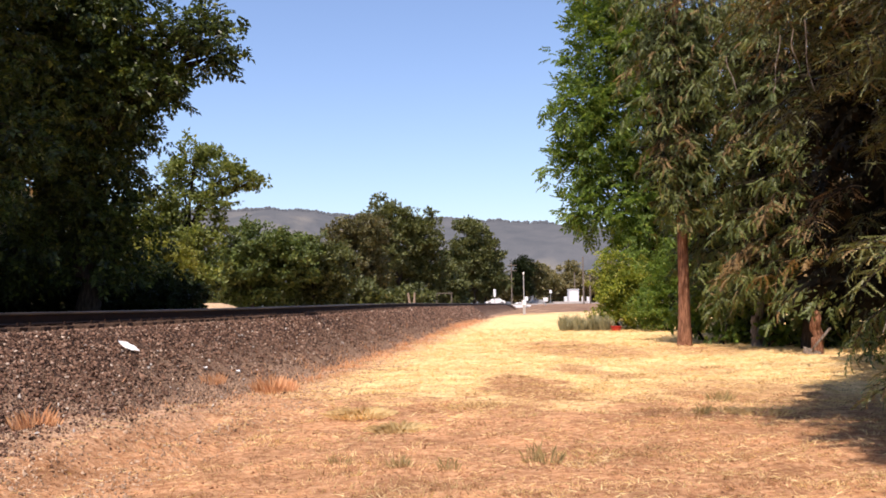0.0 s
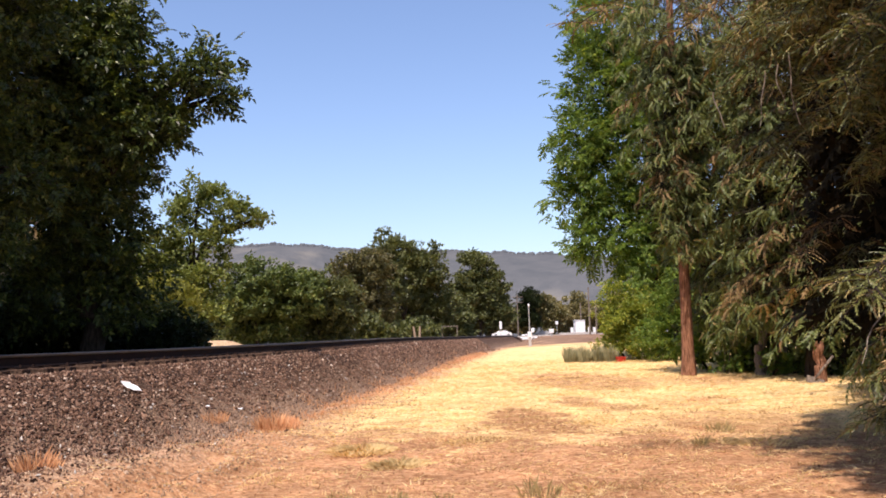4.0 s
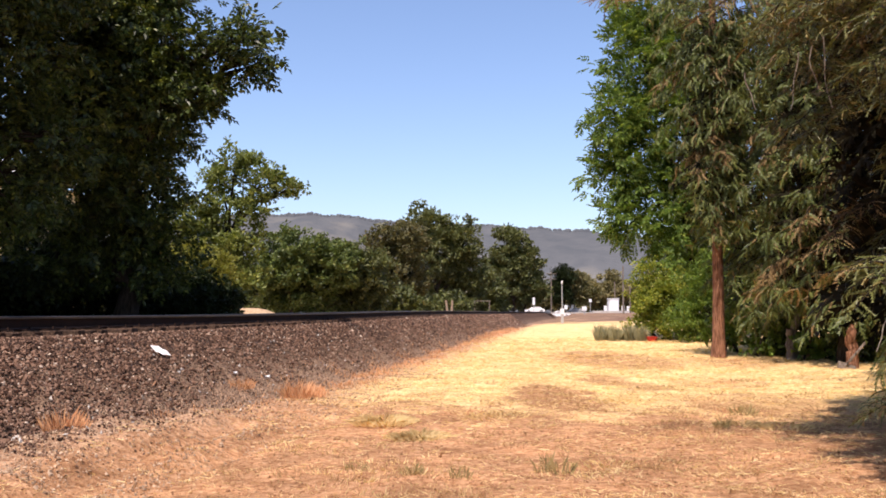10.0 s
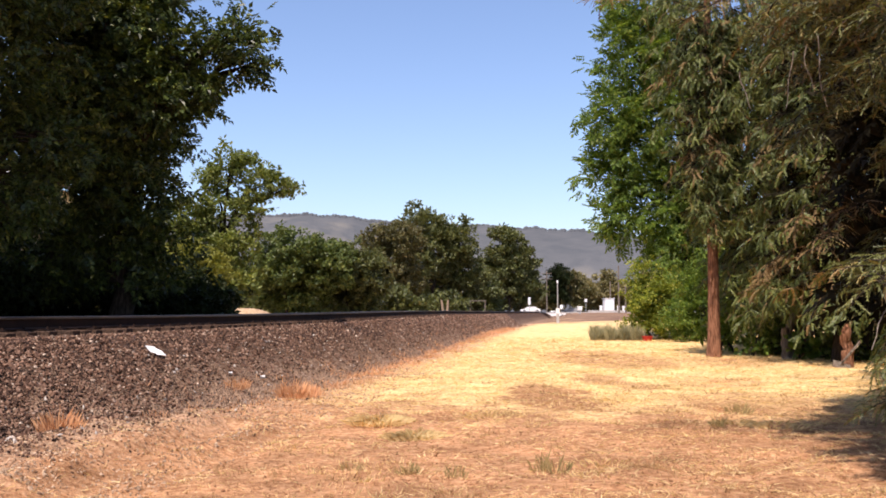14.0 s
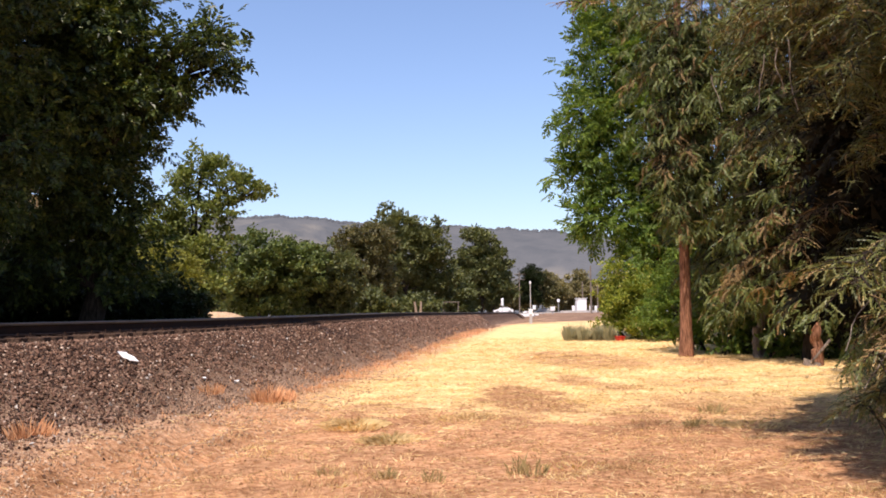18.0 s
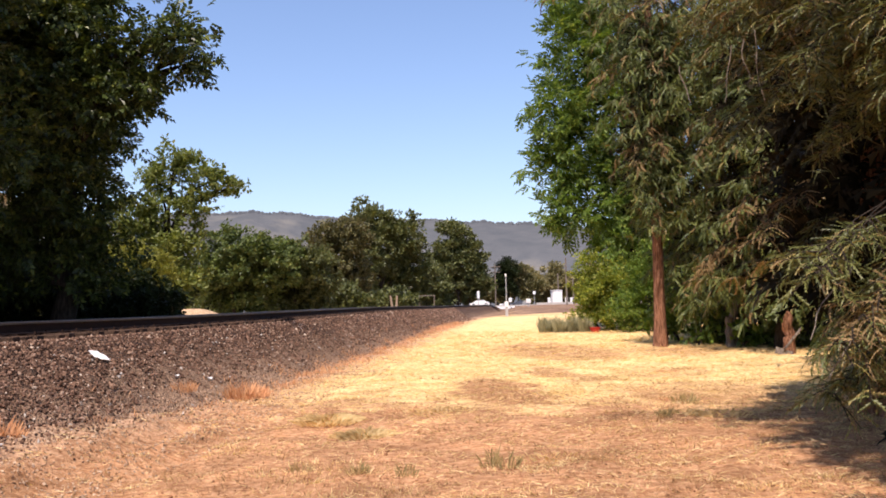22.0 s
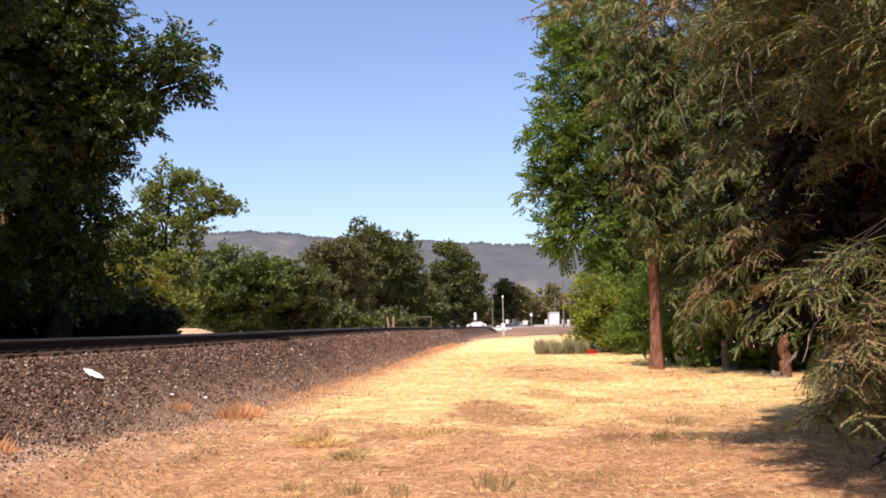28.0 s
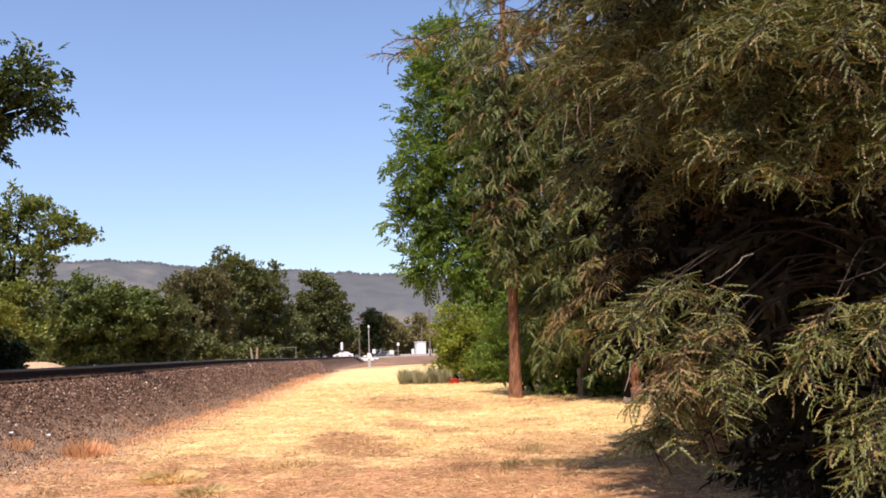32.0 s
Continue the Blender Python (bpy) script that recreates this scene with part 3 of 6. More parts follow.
# ---------------------------------------------------------------- railway
def build_ballast():
    s = np.concatenate([np.arange(-40, 6, 1.0), np.arange(6, 50, 0.18), np.arange(50, 205, 0.8)])
    o = np.concatenate([np.arange(4.3, 7.65, 0.11), np.arange(7.65, 10.05, 0.4), np.arange(10.05, 11.9, 0.2)])
    oo, ss = np.meshgrid(o, s)
    x, y = from_track(oo, ss)
    z = ballast_z(oo, ss) + 0.02 * wave(x, y, 0.35, 4) + 0.012 * np.random.default_rng(3).normal(size=x.shape)
    z = np.maximum(z, ground_z(x, y) - 0.12)
    v = np.stack([x, y, z], -1).reshape(-1, 3)
    i = (np.arange(len(s) - 1)[:, None] * len(o) + np.arange(len(o) - 1)[None]).ravel()
    f = np.stack([i, i + len(o), i + len(o) + 1, i + 1], -1)
    me = tri_mesh("ballast_bed", v, f, M_BED, False)
    bed = tagged(new("ballast_bed", me), "raised bed of dark brown crushed stone under the track", "ballast", kind="structure")
    # loose stones on the near slope
    r = np.random.default_rng(11)
    n = 60000
    s = 8.3 + 84 * r.random(n) ** 2.3
    o = 3.9 + 3.45 * r.random(n) ** 0.66
    keep = r.random(n) < 0.025 * step(3.9, 4.7, o) + 0.10 * step(4.6, 5.4, o) + 0.875 * step(5.2, 6.2, o + 0.45 * wave(s, s * 0.4, 3.0, 0.5) + 0.2 * r.normal(size=n)) ** 1.3
    o, s = o[keep], s[keep]
    x, y = from_track(o, s)
    z = np.maximum(ballast_z(o, s), ground_z(x, y)) + 0.012
    size = r.uniform(0.013, 0.034, len(x)) * (1 + 0.9 * step(20, 80, s)) * (1 + 0.7 * (r.random(len(x)) < 0.05)) * (0.6 + 0.4 * step(4.8, 6.0, o))
    v, f = scattered(stone_template(8), np.stack([x, y, z], -1), random_axes(len(x), 12), size, 13)
    stones = part("loose_stones", tri_mesh("loose_stones", v, f, M_STONE), None, bed, "broken dark brown and grey ballast stones")
    stones["kind"] = "stuff"
    # larger pale stones, one by one
    shapes = [tri_mesh("stone", sv, sf, M_PALE) for sv, sf in stone_template(5)]
    for k in range(120):
        o, s = r.uniform(5.1, 7.0), 8.8 + 30 * r.random() ** 1.5
        x, y = from_track(o, s)
        ob = part("stone", shapes[k % 5], None, bed)
        q = r.uniform(0.016, 0.034)
        ob.matrix_basis = pose(float(x), float(y), float(max(ballast_z(o, s), ground_z(x, y))) + 0.02, *r.uniform(0, 360, 3)) @ Matrix.Diagonal((q * 1.3, q, q * 0.7, 1))
    return bed


def rail_mesh(o, s0, s1, upper):
    """A rail laid along the track: a foot and web in rust, or the polished running head."""
    if upper:
        prof = [(-0.036, 0.150), (0.036, 0.150), (0.036, 0.178), (0.028, 0.186), (-0.028, 0.186), (-0.036, 0.178)]
    else:
        prof = [(-0.07, 0), (0.07, 0), (0.07, 0.014), (0.012, 0.03), (0.012, 0.14), (0.034, 0.149), (-0.034, 0.149), (-0.012, 0.14), (-0.012, 0.03), (-0.07, 0.014)]
    s = np.linspace(s0, s1, 60)
    rows = []
    for po, pz in prof:
        x, y = from_track(o + po, s)
        rows.append(np.stack([x, y, tie_z(s) + pz + 0.015], -1))
    v = np.stack(rows, 1)
    k, n = len(prof), len(s)
    i = np.arange(n - 1)[:, None] * k
    j = np.arange(k)[None]
    q = (j + 1) % k
    f = np.stack([i + j, i + q, i + k + q, i + k + j], -1).reshape(-1, 4)
    return v.reshape(-1, 3), f


def build_track():
    track = thing("railway_track", (0, 0, 0), "single straight railway track with rusty rails on timber ties", "railway track", kind="structure")
    for o in (TIE_END + 0.58, TIE_END + 0.58 + GAUGE):
        rail = part("rail", tri_mesh("rail", *rail_mesh(o, -40, 205, False), M_RUST), None, track, "rusty steel rail")
        part("rail_head", tri_mesh("rail_head", *rail_mesh(o, -40, 205, True), M_RAILTOP), None, rail, "polished running surface")
    r = np.random.default_rng(21)
    shapes = []
    for k in range(4):
        bm = bmesh.new()
        box(bm, 0, 0, -0.085, TIE_LEN, 0.225, 0.17, 0.012)
        for v in bm.verts:
            v.co += Vector(r.uniform(-0.006, 0.006, 3))
        me = bpy.data.meshes.new("tie")
        bm.to_mesh(me)
        bm.free()
        me.materials.append(M_TIE)
        shapes.append(me)
    plate = bmesh.new()
    box(plate, 0, 0, 0.007, 0.34, 0.19, 0.016, 0.003)
    for sx, sy in ((0.1, 0.06), (-0.1, -0.06)):
        box(plate, sx, sy, 0.03, 0.03, 0.03, 0.05)
    plate_me = bpy.data.meshes.new("tie_plate")
    plate.to_mesh(plate_me)
    plate.free()
    plate_me.materials.append(M_RUST)
    for k in range(300):
        s = 6.0 + k * TIE_STEP + r.uniform(-0.02, 0.02)
        x, y = from_track(TIE_END + TIE_LEN / 2 + r.normal() * 0.06, s)
        tie = part("tie", shapes[k % 4], None, track)
        tie.matrix_basis = pose(float(x), float(y), float(tie_z(s)) + r.uniform(-0.008, 0.008), 0, 0, -math.degrees(HEADING) + r.uniform(-1, 1))
        if k < 90:
            for o in (-(TIE_LEN / 2 - 0.58), -(TIE_LEN / 2 - 0.58 - GAUGE)):
                p = part("tie_plate", plate_me, None, tie)
                p.matrix_basis = pose(-o, 0, 0.002)
    pieces = []
    cube_v = np.array([[a, b, c] for a in (-1, 1) for b in (-1, 1) for c in (-1, 1)], float) * [TIE_LEN / 2, 0.11, 0.085] - [0, 0, 0.085]
    cube_f = np.array([[0, 1, 3, 2], [4, 6, 7, 5], [0, 4, 5, 1], [2, 3, 7, 6], [0, 2, 6, 4], [1, 5, 7, 3]])
    turn = np.array(pose(0, 0, 0, 0, 0, -math.degrees(HEADING)).to_3x3())
    for s in list(np.arange(-38, 6, TIE_STEP)) + list(np.arange(6.0 + 300 * TIE_STEP, 204, TIE_STEP)):
        x, y = from_track(TIE_END + TIE_LEN / 2, s)
        pieces.append((cube_v @ turn.T + [x, y, float(tie_z(s))], cube_f))
    rest = part("more_ties", tri_mesh("more_ties", *joined(pieces), M_TIE), None, track)
    rest["kind"] = "stuff"


# ---------------------------------------------------------------- leaves and trees
def leaflet(length, width, fold=0.18, bend=0.2):
    """A pointed leaf of four triangles along y, folded at the middle and bent down."""
    v = np.array([[0, 0, 0], [width / 2, 0.42 * length, fold * width], [0, length, -bend * length], [-width / 2, 0.42 * length, fold * width]])
    return v, np.array([[0, 1, 2], [0, 2, 3]])


def compound_leaf(pairs=3, size=1.0, seed=0, slim=0.62):
    """A feathered leaf: leaflets in pairs along a drooping stalk, about one unit long."""
    r = np.random.default_rng(seed)
    out = []
    for k in range(pairs):
        y = 0.2 + 0.7 * k / pairs
        droop = -0.15 * y * y
        for side in (-1, 1):
            a = side * radians(r.uniform(48, 72))
            v, f = leaflet(r.uniform(0.36, 0.5) * size, slim * 0.42 * size, 0.15, r.uniform(0.1, 0.5))
            c, s = math.cos(a), math.sin(a)
            v = v @ np.array([[c, s, 0], [-s, c, 0], [0, 0, 1.0]]).T * [1, 1, 1]
            v = np.stack([v[:, 0], v[:, 1], v[:, 2]], -1) + [0, y, droop]
            out.append((v, f))
    v, f = leaflet(0.48 * size, 0.27 * size, 0.15, 0.3)
    out.append((v + [0, 0.86, -0.12], f))
    return joined(out)


def leaf_cluster(count, seed, length=0.55, width=0.34):
    """A tuft of simple leaves spreading from a point."""
    r = np.random.default_rng(seed)
    out = []
    for k in range(count):
        v, f = leaflet(length * r.uniform(0.7, 1.2), width * r.uniform(0.8, 1.2), 0.12, r.uniform(0, 0.4))
        ax = frames_for(r.normal(size=(1, 3)) * [1, 1, 0.6] + [0, 0.35, 0.1], r.normal(size=(1, 3)) * 0.5 + [0, 0, 1])[0]
        out.append((v @ ax.T + r.uniform(-0.3, 0.3, 3), f))
    return joined(out)


def frond(nodes, seed, droop=0.5, width=0.11):
    """A redwood spray, one piece: a narrow feathered ribbon with toothed edges, about one unit long."""
    r = np.random.default_rng(seed)
    side = r.uniform(-0.3, 0.3)
    vs, fs = [], []
    for k in range(nodes + 1):
        t = k / nodes
        vs.append(np.array([side * t * t, t * (1 - 0.12 * droop * t), -droop * t * t]))
    for k in range(nodes):
        for sgn in (-1, 1):
            w = width * r.uniform(0.8, 1.25) * (1.15 - 0.7 * k / nodes)
            ahead = vs[k + 1] - vs[k]
            vs.append(vs[k] + ahead * r.uniform(1.0, 1.5) + np.array([sgn * w, 0, -0.3 * w]))
            fs.append([k, k + 1, len(vs) - 1] if sgn > 0 else [k, len(vs) - 1, k + 1])
    return np.array(vs), np.array(fs)


FRONDS = [frond(5, k, 0.25 + 0.13 * k, 0.16) for k in range(5)]
FRONDS_NEAR = [frond(5, 20 + k, 0.1 + 0.13 * k, 0.10) for k in range(6)]
COMPOUND = [compound_leaf(3, 1.0, k) for k in range(4)]
PINNATE = [compound_leaf(3, 1.0, 30 + k, 0.60) for k in range(4)]
FEATHERED = [compound_leaf(4, 0.9, 80 + k, 0.42) for k in range(4)]
TUFT = [leaf_cluster(7, 60 + k) for k in range(5)]


def curve_path(a, b, sag=0.0, bow=0.0, n=7, seed=0):
    """A bent line from a to b."""
    r = np.random.default_rng(seed)
    a, b = np.asarray(a, float), np.asarray(b, float)
    t = np.linspace(0, 1, n)[:, None]
    side = np.cross(b - a, [0, 0, 1.0])
    side /= np.linalg.norm(side) + 1e-9
    p = a + (b - a) * t
    p[:, 2] += (sag * 4 * t * (1 - t))[:, 0]
    p += side * (bow * np.sin(np.pi * t))
    p[1:-1] += r.normal(size=(n - 2, 3)) * 0.03 * np.linalg.norm(b - a)
    return p


def broadleaf(name, base, trunk_h, trunk_r, lobes, mat, label, category="tree", leaf=0.3, density=1.0, templates=None, bark=None, lean=(0, 0), group="", clump=0.55, stems=1):
    """A tree: a tapered trunk, limbs into each lobe, and a crown of leaf sprays in clumps. Lobes are (x, y, z, rx, ry, rz) in the world."""
    seed = abs(hash_name(name + str(base)))
    r = np.random.default_rng(seed)
    base = np.array([base[0], base[1], float(ground_z(base[0], base[1]))])
    tree = thing(name, base, label, category, group)
    fork = base + [lean[0], lean[1], trunk_h]
    wood = []
    for k in range(stems):
        foot = base + ([0, 0, 0] if stems == 1 else np.r_[r.uniform(-0.4, 0.4, 2) * stems * 0.4, 0])
        p = curve_path(foot - [0, 0, 0.15], fork + r.normal(size=3) * 0.1 * (stems > 1), 0, 0.05 * trunk_h, 8, seed + k)
        rad = np.linspace(1.0, 0.62, 8) * trunk_r
        rad[0] *= 1.35
        wood.append(tube(p - base, rad, 10, 0.06, seed + k))
    part("trunk", tri_mesh("trunk", *joined(wood), bark or M_BARK, True), None, tree)
    limbs, at, out = [], [], []
    for k, (cx, cy, cz, rx, ry, rz) in enumerate(lobes):
        c = np.array([cx, cy, cz])
        p = curve_path(fork, c, 0.12 * np.linalg.norm(c - fork), 0.2, 7, seed + 50 + k)
        limbs.append(tube(p - base, np.linspace(0.5, 0.12, 7) * trunk_r, 6, 0.05, k))
        area = (rx * ry + ry * rz + rx * rz) * 4.2
        n = max(6, int(density * area / clump ** 2 * 0.92))
        d = r.normal(size=(n, 3))
        d /= np.linalg.norm(d, axis=1, keepdims=True)
        lump = 1 + 0.17 * np.sin(3.1 * d[:, 0] + 2 * k) * np.cos(2.7 * d[:, 2] + k) + 0.12 * np.sin(7 * d[:, 1] + k)
        depth = np.where(r.random(n) < 0.66, r.uniform(0.78, 1.06, n), r.uniform(0.25, 0.8, n)) * lump
        q = c + d * depth[:, None] * [rx, ry, rz]
        at.append(q)
        out.append(d)
        for j in range(min(9, n)):
            e = q[j]
            start = p[r.integers(3, 7)]
            limbs.append(tube(curve_path(start, e, 0.05, 0.1, 5, seed + j) - base, np.linspace(0.14, 0.03, 5) * trunk_r, 5, 0, j))
    part("limb", tri_mesh("limb", *joined(limbs), bark or M_BARK, True), None, tree)
    at, out = np.concatenate(at), np.concatenate(out)
    sprays = max(5, int(10.5 * (clump / 0.55) ** 2 * (0.3 / leaf) ** 1.2))
    n = len(at) * sprays
    pos = np.repeat(at, sprays, 0) + r.normal(size=(n, 3)) * clump * [0.42, 0.42, 0.24]
    way = np.repeat(out, sprays, 0) * 0.8 + r.normal(size=(n, 3)) * 0.75 + [0, 0, -0.15]
    up = r.normal(size=(n, 3)) * 0.55 + [0, 0, 1.0]
    v, f = scattered(templates or COMPOUND, pos - base, frames_for(way, up), leaf * r.uniform(0.75, 1.25, n), seed)
    part("crown", tri_mesh("crown", v, f, mat), None, tree)
    return tree


def hash_name(text):
    h = 7
    for ch in text:
        h = (h * 131 + ord(ch)) % 1000003
    return h


def redwood(name, base, height, trunk_r, branches, label, near=False, bark=None, dead_share=0.15, frond_size=0.34, spread=0.16, group="redwoods", more=(), inner=0, inner_r=1.6, inner_z=(0.4, 9.0)):
    """A redwood: tall shaggy trunk; branches (angle from +x, height at the trunk, length, rise of the tip) with hanging sprays."""
    seed = abs(hash_name(name + str(base)))
    r = np.random.default_rng(seed)
    base = np.asarray(base, float)
    tree = thing(name, base, label, "tree", group)
    z = np.linspace(-0.1, height, 26)
    path = np.stack([0.03 * np.sin(z * 0.6), 0.03 * np.cos(z * 0.5), z], -1)
    rad = trunk_r * (1 - z / height * 0.85) + 0.3 * trunk_r * np.exp(-z * 2.2)
    part("trunk", tri_mesh("trunk", *tube(path, rad, 18, 0.07, seed), bark or M_RED_BARK, True), None, tree)
    wood, at, way, dead = [], [], [], []
    fine = []
    for k, (angle, zb, length, rise) in enumerate(list(branches) + list(more)):
        close = near and k < len(branches)
        a = radians(angle)
        out = np.array([math.cos(a), math.sin(a), 0])
        t = np.linspace(0, 1, 10)
        p = np.array([0, 0, zb]) + out * (t * length)[:, None]
        p[:, 2] += rise * t + 0.12 * length * np.sin(np.pi * t * 0.9) - 0.16 * length * t ** 3
        p += np.cumsum(r.normal(size=(10, 3)) * (0.018 if close else 0.034) * min(length, 2.4) * [1, 1, 0.6], 0) * (t[:, None])
        br = max(0.007, (0.0028 if close else 0.007) * length)
        wood.append(tube(p, np.linspace(1, 0.22, 10) * br, 6, 0.05, k))
        brown = r.random() < dead_share
        first = 1 - min(0.8, (0.55 if zb < 2.4 else 0.95) / length) if close else 0.16
        n = int(length * (1 - first) / spread) + 2 if close else int(length / (0.3 if near else spread))
        for j in range(n):
            u = first + (1 - first) * (j + r.random()) / n
            q = np.array([np.interp(u, t, p[:, i]) for i in range(3)])
            side = np.cross(out, [0, 0, 1]) * (1 if j % 2 else -1)
            d = side * r.uniform(0.25, 1.0) + out * r.uniform(0.1, 0.9) + [0, 0, r.uniform(-0.45, 0.3) if close else r.uniform(-0.8, 0.25)]
            d /= np.linalg.norm(d)
            ln = min(length, 3.2) * r.uniform(0.08, 0.2) * (1.25 - u * 0.75) + 0.12
            ln = min(ln, r.uniform(0.10, 0.30)) if close else ln
            m = 4
            w = np.linspace(0, 1, m)
            tw = q + d * (w * ln)[:, None]
            tw[:, 2] -= ln * r.uniform(0.25, 1.1) * w ** 1.6 * (0.7 if close else 1)
            wood.append(tube(tw, np.linspace(0.006, 0.002, m) * (1.4 if near else 2.0), 3, 0, j))
            c = max(3, int(ln / ((0.11 * frond_size + 0.003) if close else 0.04 if near else 0.13 * frond_size)))
            for i in range(c):
                g = (i + 0.6) / c
                e = np.array([np.interp(g, w, tw[:, x]) for x in range(3)])
                at.append(e)
                s2 = np.cross(d, [0, 0, 1]) * (1 if i % 2 else -1)
                way.append(d * r.uniform(0.3, 1.0) + s2 * (r.uniform(0.5, 1.3) if close else r.uniform(0.3, 1.0)) + [0, 0, -r.uniform(-0.4, 0.6) if close else -r.uniform(-0.2, 0.9)])
                fine.append(close)
                dead.append(brown and r.random() < 0.8 or r.random() < 0.05)
    part("branch", tri_mesh("branch", *joined(wood), M_BRANCH, True), None, tree)["kind"] = "stuff"
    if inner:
        # bare twigs and old sprays about the trunk, near-black to paint the inner shade
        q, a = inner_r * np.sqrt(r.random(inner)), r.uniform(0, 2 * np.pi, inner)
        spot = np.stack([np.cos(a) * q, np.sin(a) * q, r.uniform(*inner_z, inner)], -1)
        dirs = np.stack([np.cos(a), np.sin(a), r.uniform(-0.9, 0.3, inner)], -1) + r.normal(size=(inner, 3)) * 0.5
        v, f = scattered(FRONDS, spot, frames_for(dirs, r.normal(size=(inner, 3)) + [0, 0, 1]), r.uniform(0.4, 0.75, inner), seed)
        part("inner_foliage", tri_mesh("inner_foliage", v, f, M_INNER), None, tree, "bare twigs inside the crown, near-black to stand in for shade")["kind"] = "stuff"
    at, way, dead = np.array(at), np.array(way), np.array(dead)
    up = r.normal(size=(len(at), 3)) * 0.5 + [0, 0, 1]
    size = np.where(fine, frond_size, max(frond_size, 0.36 if near else 0)) * r.uniform(0.6, 1.25, len(at))
    for flag, mat, nm in ((False, M_REDWOOD_NEAR if near else M_REDWOOD, "foliage"), (True, M_DEAD, "dead_foliage")):
        i = np.nonzero(dead == flag)[0]
        if len(i) < 4:
            continue
        v, f = joined([scattered(kind, at[q], frames_for(way[q], up[q]), size[q], seed) for kind, q in ((FRONDS_NEAR, i[np.array(fine)[i]]), (FRONDS, i[~np.array(fine)[i]])) if len(q)])
        part(nm, tri_mesh(nm, v, f, mat), None, tree, "drooping green sprays" if not flag else "dry brown hanging sprays")
    return tree

# ---------------------------------------------------------------- planting
def build_left_trees():
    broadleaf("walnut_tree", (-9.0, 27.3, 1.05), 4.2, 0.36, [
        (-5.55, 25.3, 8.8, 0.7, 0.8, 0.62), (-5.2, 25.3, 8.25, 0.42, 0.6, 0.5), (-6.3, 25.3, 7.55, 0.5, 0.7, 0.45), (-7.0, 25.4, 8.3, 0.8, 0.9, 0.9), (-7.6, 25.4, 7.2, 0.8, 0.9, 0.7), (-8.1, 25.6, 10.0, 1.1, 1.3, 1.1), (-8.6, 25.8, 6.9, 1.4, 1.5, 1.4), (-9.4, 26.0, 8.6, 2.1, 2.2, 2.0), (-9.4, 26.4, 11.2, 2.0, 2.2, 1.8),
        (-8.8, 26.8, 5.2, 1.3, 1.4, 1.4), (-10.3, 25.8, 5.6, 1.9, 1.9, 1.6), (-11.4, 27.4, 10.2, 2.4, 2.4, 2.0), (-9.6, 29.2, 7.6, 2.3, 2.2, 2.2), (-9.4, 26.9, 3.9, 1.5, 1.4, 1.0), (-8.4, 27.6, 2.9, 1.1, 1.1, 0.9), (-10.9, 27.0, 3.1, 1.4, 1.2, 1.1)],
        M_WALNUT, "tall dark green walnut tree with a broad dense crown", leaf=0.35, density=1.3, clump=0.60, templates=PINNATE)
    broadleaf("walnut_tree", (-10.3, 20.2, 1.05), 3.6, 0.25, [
        # lobes with z above 11 lie out of view, added for shade
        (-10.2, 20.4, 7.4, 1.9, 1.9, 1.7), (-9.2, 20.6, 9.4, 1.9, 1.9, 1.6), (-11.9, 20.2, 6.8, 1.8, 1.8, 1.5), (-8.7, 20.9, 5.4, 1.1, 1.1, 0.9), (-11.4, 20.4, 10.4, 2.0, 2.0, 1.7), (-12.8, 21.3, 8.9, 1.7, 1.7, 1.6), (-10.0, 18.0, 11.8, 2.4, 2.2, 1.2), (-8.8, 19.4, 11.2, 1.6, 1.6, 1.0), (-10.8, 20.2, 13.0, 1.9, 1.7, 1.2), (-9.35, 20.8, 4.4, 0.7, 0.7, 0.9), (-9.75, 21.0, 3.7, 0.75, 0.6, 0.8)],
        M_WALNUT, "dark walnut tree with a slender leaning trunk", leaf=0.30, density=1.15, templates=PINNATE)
    broadleaf("locust_tree", (-11.6, 52.3, 1.05), 4.6, 0.2, [
        (-10.9, 52, 9.6, 1.15, 1.2, 0.95), (-9.3, 52, 8.6, 1.0, 1.1, 0.75), (-8.2, 52, 8.1, 0.62, 0.8, 0.45), (-12.2, 52.3, 8.7, 1.0, 1.1, 0.8), (-10.3, 52, 7.3, 1.25, 1.3, 0.7), (-12.4, 52, 7.0, 1.3, 1.3, 1.0), (-13.9, 52.4, 6.2, 1.4, 1.4, 1.3),
        (-10.9, 51.8, 5.2, 1.6, 1.4, 1.2), (-12.8, 52, 4.2, 1.8, 1.6, 1.5), (-10.6, 51.8, 3.5, 1.3, 1.3, 1.1)],
        M_LOCUST, "light green open-crowned tree behind the track", leaf=0.42, density=0.62, templates=TUFT)
    broadleaf("yellow_shrub", (-9.9, 40.2, 1.05), 0.9, 0.07, [(-10.2, 40.0, 3.9, 0.9, 0.9, 0.62), (-9.3, 40.1, 3.4, 0.75, 0.8, 0.6), (-10.9, 40.2, 3.2, 0.8, 0.8, 0.7)], M_YELLOW,
              "yellow-green flowering shrub under the trees", "shrub", leaf=0.2, clump=0.35, templates=TUFT, stems=3)
